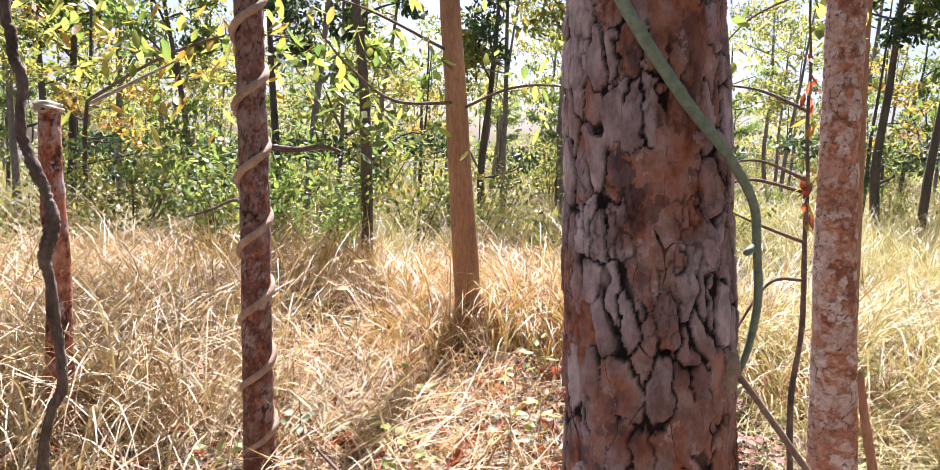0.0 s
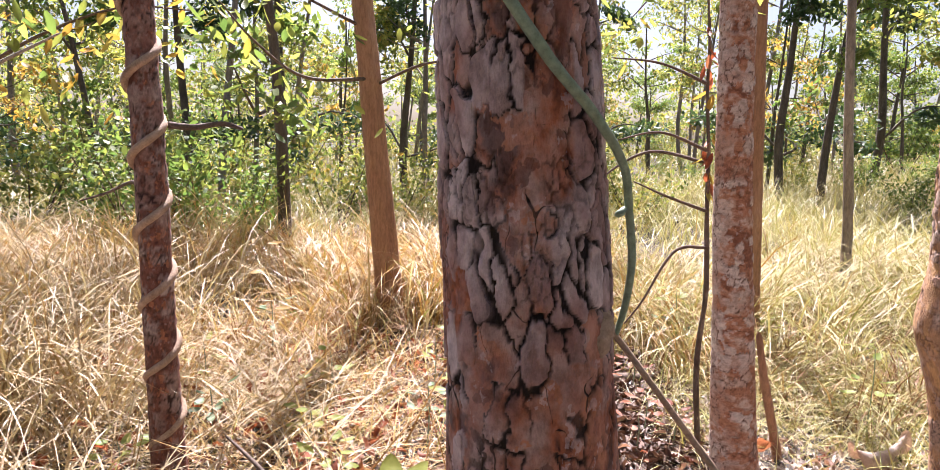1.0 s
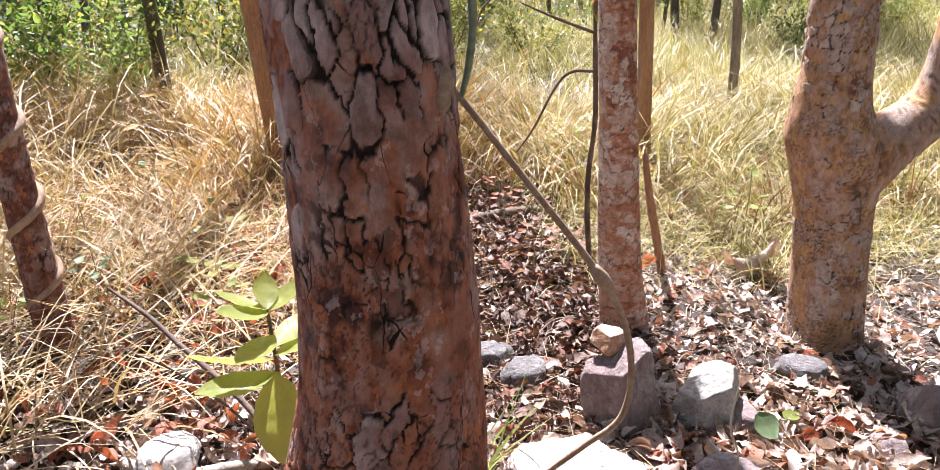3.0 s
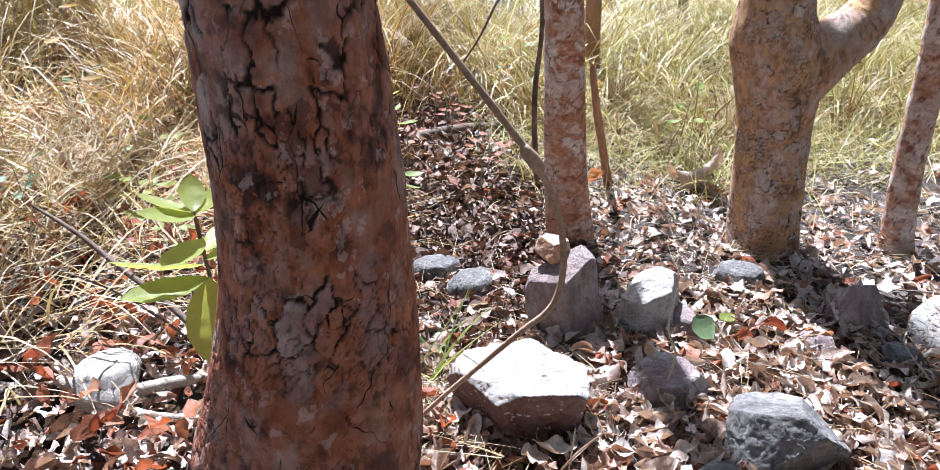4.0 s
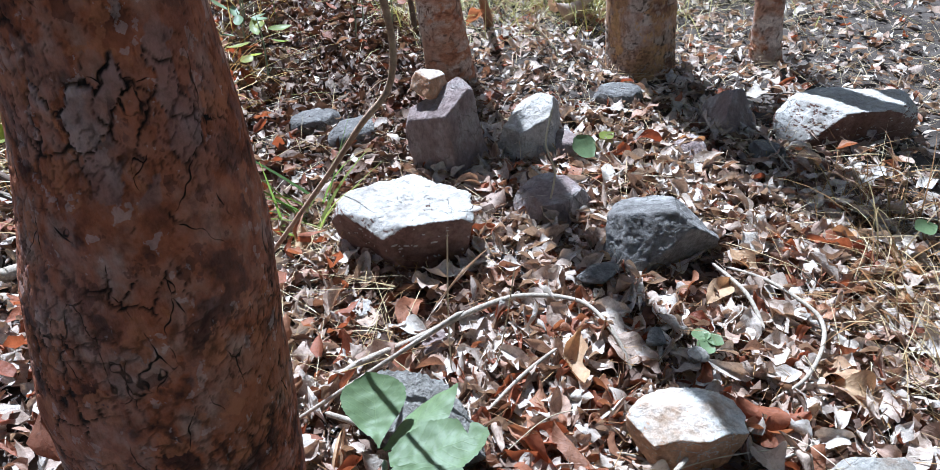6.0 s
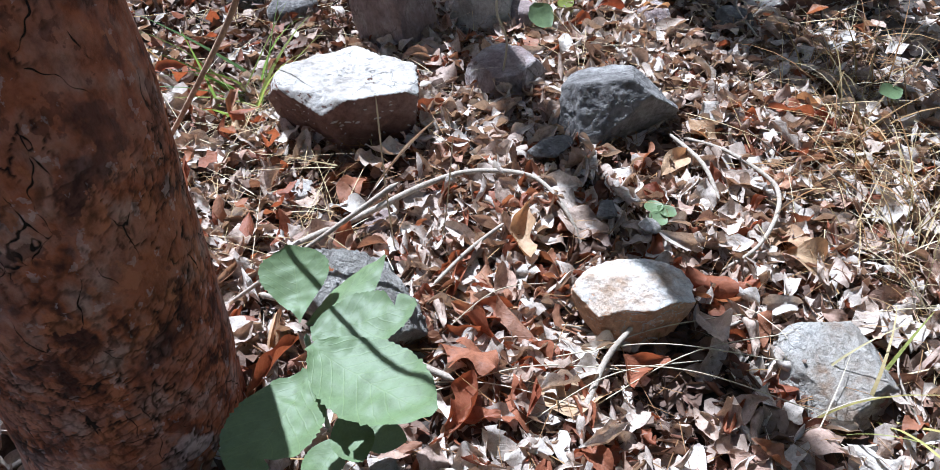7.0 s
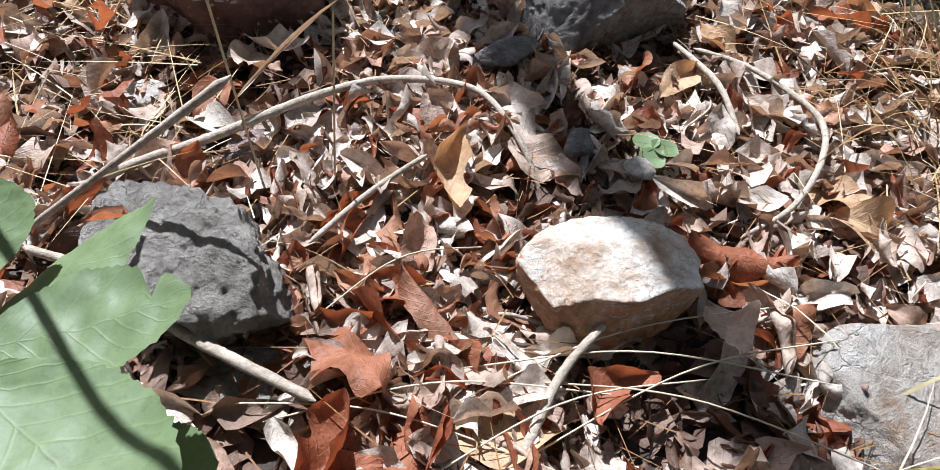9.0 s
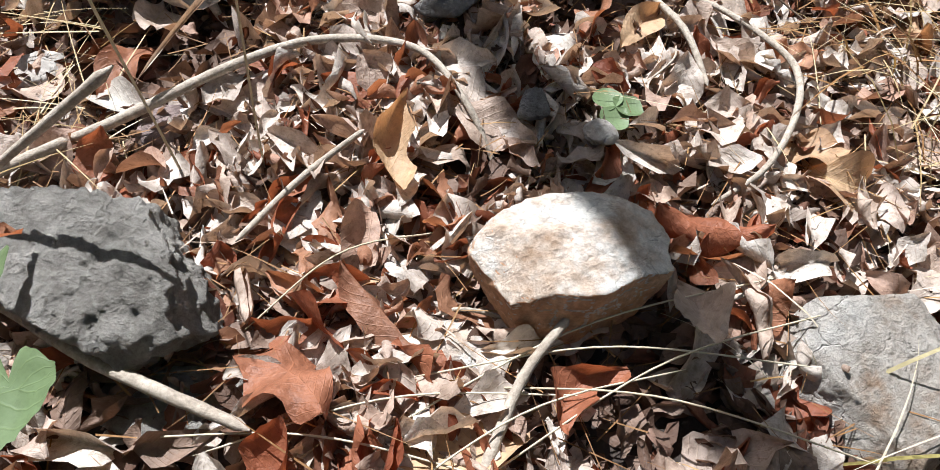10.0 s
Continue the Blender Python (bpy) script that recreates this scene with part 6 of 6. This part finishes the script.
crown(far2, (1.85, 4.6, 7.3), 0.8, 400, 7)
pole = thing("tree", "thin straight grey stem in open grass", "tree", "trees of the open wood")
v, f = tube([(3.66, 6.0, -0.05), (3.62, 6.0, 0.774), (3.53, 6.0, 1.641), (3.45, 6.0, 2.618), (3.3, 6.0, 4.5)], [0.046, 0.042, 0.038, 0.034, 0.02], 40, 10, 0.08, 3)
part("trunk", mesh_of("pole_trunk", v, f, BARK_FAR), pole)
stub = thing("tree_stump", "broken red brown stump with a pale top", "stump")
part("trunk", trunk("stump_trunk", [(-0.05, -1.83, 2.9, 0.075), (0.4, -1.845, 2.9, 0.056), (0.8, -1.845, 2.9, 0.05), (1.22, -1.87, 2.9, 0.046), (1.5, -1.873, 2.9, 0.041)], 150, 44, 0.04, 0.07, lambda z: 0.005 + 0 * z, BARK_RED, 51, lambda z, a: 0.72 + 0 * z, None, 0.002, 0.3), stub)
v, f = tube([(-1.875, 2.9, 1.47), (-1.873, 2.9, 1.50), (-1.868, 2.9, 1.53)], [0.045, 0.05, 0.03], 10, 14, 0.9, 5)
part("broken_top", mesh_of("stump_top", v, f, STALK), stub, "pale splintered top")
liana = thing("liana", "dark twisted woody liana hanging beside a stump", "liana")
way_down = [(-1.50, 2.2, 2.3), (-1.494, 2.2, 1.776), (-1.472, 2.2, 1.704), (-1.478, 2.21, 1.63), (-1.446, 2.2, 1.548), (-1.443, 2.19, 1.427), (-1.437, 2.2, 1.351), (-1.398, 2.2, 1.258), (-1.379, 2.21, 1.202), (-1.348, 2.2, 1.127), (-1.356, 2.2, 1.068), (-1.372, 2.19, 0.989), (-1.359, 2.2, 0.911), (-1.343, 2.2, 0.773), (-1.332, 2.21, 0.572), (-1.373, 2.2, 0.462), (-1.40, 2.2, 0.276), (-1.40, 2.2, -0.03)]
v, f = tube(way_down, [0.013, 0.014, 0.012, 0.016, 0.013, 0.014, 0.016, 0.019, 0.015, 0.020, 0.023, 0.018, 0.015, 0.014, 0.016, 0.014, 0.017, 0.022], 220, 12, 0.5, 4)
part("stem", mesh_of("liana_stem", v, f, BARK_LIANA), liana)
c = spline(way_down, 160)
twine = np.arange(160) * 0.19
v, f = tube(c + 0.013 * np.column_stack([np.cos(twine), np.sin(twine), 0 * twine]), 0.008, 300, 7, 0.5, 4)
part("strand", mesh_of("liana_strand", v, f, BARK_LIANA), liana)
plant_tree(KIND_C, "dark trunked tree with green leaves in the grass", -1.62, 7.6, 30, 1.1, (0, -3))
red = thing("sapling", "leafless sapling with a few orange dried leaves", "tree")
red_arms = [[(1.33, 3.0, 0.0), (1.29, 3.0, 0.45), (1.305, 3.0, 0.75), (1.28, 3.0, 1.114), (1.268, 3.0, 1.35), (1.243, 3.0, 1.59), (1.235, 3.0, 1.8), (1.209, 3.0, 2.049), (1.18, 3.0, 2.6)],
            [(1.25, 3.0, 1.62), (1.05, 3.02, 1.70), (0.85, 3.05, 1.72)], [(1.27, 3.0, 1.35), (1.05, 2.95, 1.42), (0.86, 2.95, 1.38)], [(1.28, 3.0, 1.30), (1.05, 3.1, 1.34), (0.85, 3.1, 1.22), (0.80, 3.1, 1.12)],
            [(1.287, 3.0, 1.1), (1.1, 2.95, 1.16), (0.95, 2.95, 1.22)], [(1.30, 3.0, 0.95), (1.15, 2.98, 0.93), (1.02, 2.95, 0.72), (0.95, 2.95, 0.62)]]
for n, arm in enumerate(red_arms):
    v, f = tube(arm, np.linspace(0.0135 if n == 0 else 0.008, 0.003, len(arm)), 40, 7, 0.2, n)
    part("trunk" if n == 0 else "branch", mesh_of("sapling_arm", v, f, BARK_LIANA if n == 0 else TWIG_DARK), red)
for n in range(22):
    z = rng.uniform(1.15, 1.9)
    big_leaf("", RUST if n % 3 else GOLD, (float(np.interp(z, [1.1, 1.6, 2.05], [1.286, 1.25, 1.21])) + rng.normal(0, 0.012), 3.0 + rng.normal(0, 0.02), z), rng.uniform(0.05, 0.09), rng.uniform(0.02, 0.04), rng.uniform(0, 360), rng.uniform(40, 90), rng.uniform(-40, 40), 0.8, 1.2, "dried_leaf", "", 6, 4, stem=True, parent=red)


def hanging_branch(label, pts, r, count, size, mat, drop=0.1):
    ob = thing("leafy_branch", label, "branch")
    v, f = tube(pts, np.linspace(r, r * 0.3, len(pts)), 40, 7, 0.2, count)
    part("twig", mesh_of("bough", v, f, TWIG_DARK), ob)
    c = spline(pts, 60)[12:]
    for n in range(count):
        p = c[rng.integers(0, len(c))] + rng.normal(0, drop, 3) * np.array([1, 1, 0.8])
        big_leaf("", (mat, CROWN, mat, BUSH)[n % 4], p, rng.uniform(0.6, 1.3) * size, rng.uniform(0.35, 0.5) * size, rng.uniform(0, 360), rng.uniform(20, 85), rng.uniform(-30, 30), 0.5, 0.5, "leaf", "", 5, 4, stem=True, parent=ob)
    return ob


hanging_branch("bough with hanging yellow green leaves", [(-0.40, 4.95, 1.75), (-0.75, 4.6, 1.72), (-1.0, 4.4, 1.9), (-1.15, 4.2, 2.1)], 0.014, 46, 0.11, LIME, 0.18)
hanging_branch("bough with a few lime leaves over the grass", [(-0.38, 5.0, 1.7), (0.0, 4.8, 1.85), (0.35, 4.7, 1.86), (0.62, 4.6, 1.75)], 0.012, 34, 0.10, LIME, 0.22)
hanging_branch("upper bough with lime leaves", [(-0.45, 5.0, 2.1), (-0.9, 4.4, 2.25), (-1.3, 4.0, 2.3)], 0.012, 52, 0.11, LIME, 0.25)
hanging_branch("bough with golden leaves against the wood", [(-2.6, 4.2, 1.6), (-2.1, 4.1, 1.85), (-1.6, 4.0, 2.0), (-1.2, 4.0, 2.0)], 0.012, 150, 0.11, GOLD, 0.24)
hanging_branch("bough with yellow and lime leaves near the stump", [(-3.2, 4.0, 2.2), (-2.6, 3.8, 2.2), (-2.0, 3.7, 2.25)], 0.012, 110, 0.12, LIME, 0.25)
hanging_branch("bright lime leaves beyond the slim tree", [(1.9, 4.1, 2.5), (1.6, 4.0, 2.35), (1.3, 4.0, 2.2), (1.15, 4.0, 2.05)], 0.010, 46, 0.12, LIME, 0.2)
stick("bare dead branch sticking out of the wrapped tree", [(-0.80, 2.62, 1.38), (-0.70, 2.62, 1.375), (-0.6, 2.62, 1.39), (-0.52, 2.6, 1.375)], [0.013, 0.011, 0.009, 0.006], TWIG_DARK, "dead_branch", 24, 7, "branch")
stick("bare pale branch by the stump", [(-1.70, 2.9, 1.52), (-1.5, 2.9, 1.62), (-1.3, 2.9, 1.72)], [0.009, 0.007, 0.004], TWIG, "dead_branch", 20, 6, "branch")

# the wood in depth
spots = []
for n in range(2500):
    a, d = radians(rng.uniform(-62, 66)), rng.uniform(11, 42)
    x, y = d * math.sin(a), d * math.cos(a)
    gap = 1.3 if d < 16 else 1.8
    open_right = 8 < math.degrees(a) < 48 and d < 22
    if open_right and rng.random() < 0.85:
        continue
    if all(math.hypot(x - p, y - q) > gap for p, q in spots):
        spots.append((x, y))
    if len(spots) >= 185:
        break
names = {0: "slender tree with thin yellow green foliage", 1: "tall tree with sparse sunlit foliage", 2: "dark trunked tree with dense green foliage", 3: "thin bare stemmed tree with a small crown", 4: "young tree with golden leaves"}
for n, (x, y) in enumerate(spots):
    k = int(rng.choice([0, 1, 2, 3, 4], p=[0.3, 0.22, 0.2, 0.18, 0.1]))
    plant_tree((KIND_A, KIND_B, KIND_C, KIND_D, KIND_E)[k], names[k], x, y, rng.uniform(0, 360), rng.uniform(0.8, 1.25), (rng.normal(0, 2), -2 + rng.normal(0, 2)))
# dense dark trees in the middle distance
for x, y, k in ((-4.6, 12.5, 1.0), (-3.4, 14.0, 1.15), (-9.0, 13.0, 1.1), (6.6, 13.5, 1.1), (9.5, 15.5, 1.2), (-0.9, 15.5, 1.1), (3.2, 17.0, 1.1)):
    plant_tree(KIND_F, "dense dark green tree deeper in the wood", x, y, 50 * x, k)
# unseen trees added behind the camera: they close the wood and cut the sky fill
for n in range(44):
    a, d = radians(rng.uniform(92, 268)), 4.5 + 10 * rng.random()
    plant_tree((KIND_A, KIND_B, KIND_C, KIND_F)[n % 4], (*names.values(),)[n % 3], d * math.sin(a), d * math.cos(a), rng.uniform(0, 360), rng.uniform(0.9, 1.2))


def bush_kind(seed, h, count, size, mat):
    g = np.random.default_rng(seed)
    pieces, tips, rads = [], [], []
    for q in range(7):
        a, l = g.uniform(0, 6.3), g.uniform(0.5, 1.0) * h
        tip = np.array([math.cos(a) * l * 0.6, math.sin(a) * l * 0.6, l])
        pieces.append(tube([(0, 0, -0.05), tip * 0.5 + g.normal(0, 0.05, 3), tip], [0.014, 0.009, 0.003], 12, 5, 0.1, q))
        for w in (0.5, 0.75, 1.0):
            tips.append(tip * w)
            rads.append(0.28 * h)
    v, f = join(*pieces)
    return mesh_of("bush_stems", v, f, TWIG_DARK), leaf_cloud("bush_leaves", tips, rads, count, size, mat, 0.8)


BUSHES = [bush_kind(61, 1.3, 1500, 0.085, BUSH), bush_kind(62, 1.0, 1100, 0.07, CROWN), bush_kind(63, 1.7, 1600, 0.085, CROWN)]
what = ("green leafy bush in dry grass", "yellow green leafy shrub in dry grass", "tall sunlit shrub at the edge of the wood")
for n, (x, y, k, s) in enumerate([(-2.9, 7.2, 0, 0.95), (-3.4, 7.8, 0, 1.1), (-2.2, 7.6, 0, 0.8), (-2.4, 9.4, 1, 1.0), (-1.4, 9.6, 1, 1.2), (0.6, 7.6, 1, 1.0), (-5.0, 8.6, 2, 1.0), (-5.2, 7.2, 1, 1.0), (1.3, 9.5, 2, 0.9), (-0.6, 10, 2, 0.9)]):
    plant_tree(BUSHES[k], what[k], x, y, 40 * n, s, group="bushes", name="bush")
for n in range(56):
    a, d = radians(rng.uniform(-55, 62)), rng.uniform(14, 40)
    k = int(rng.integers(0, 3))
    if 8 < math.degrees(a) < 46 and d < 24:
        continue
    plant_tree(BUSHES[k], what[k], d * math.sin(a), d * math.cos(a), rng.uniform(0, 360), rng.uniform(1.0, 1.9), group="bushes", name="bush")
for n in range(38):
    a, d = radians(rng.uniform(4, 58)), rng.uniform(26, 48)
    k = int(rng.integers(0, 3))
    plant_tree(BUSHES[k], what[k], d * math.sin(a), d * math.cos(a), rng.uniform(0, 360), rng.uniform(1.0, 2.0), group="bushes", name="bush")
for n in range(34):
    x, y = rng.uniform(2.0, 16), rng.uniform(8, 26)
    plant_tree(BUSHES[n % 3], what[n % 3], x, y, rng.uniform(0, 360), rng.uniform(0.35, 0.75), group="bushes", name="bush")
# the far edge of the wood
ang = np.radians(rng.uniform(-75, 80, 420))
dist = rng.uniform(44, 64, 420)
cen = np.column_stack([dist * np.sin(ang), dist * np.cos(ang), 0 * ang])
cen[:, 2] = gz(cen[:, 0], cen[:, 1]) + 10 * rng.random(420) ** 1.7 + 0.3
tagged(new("far_wood", leaf_cloud("far_wood", cen, rng.uniform(1.4, 2.8, 420), 32000, 0.42, CROWN, 0.9)), "hazy far edge of the sunlit wood", "woods", kind="stuff")
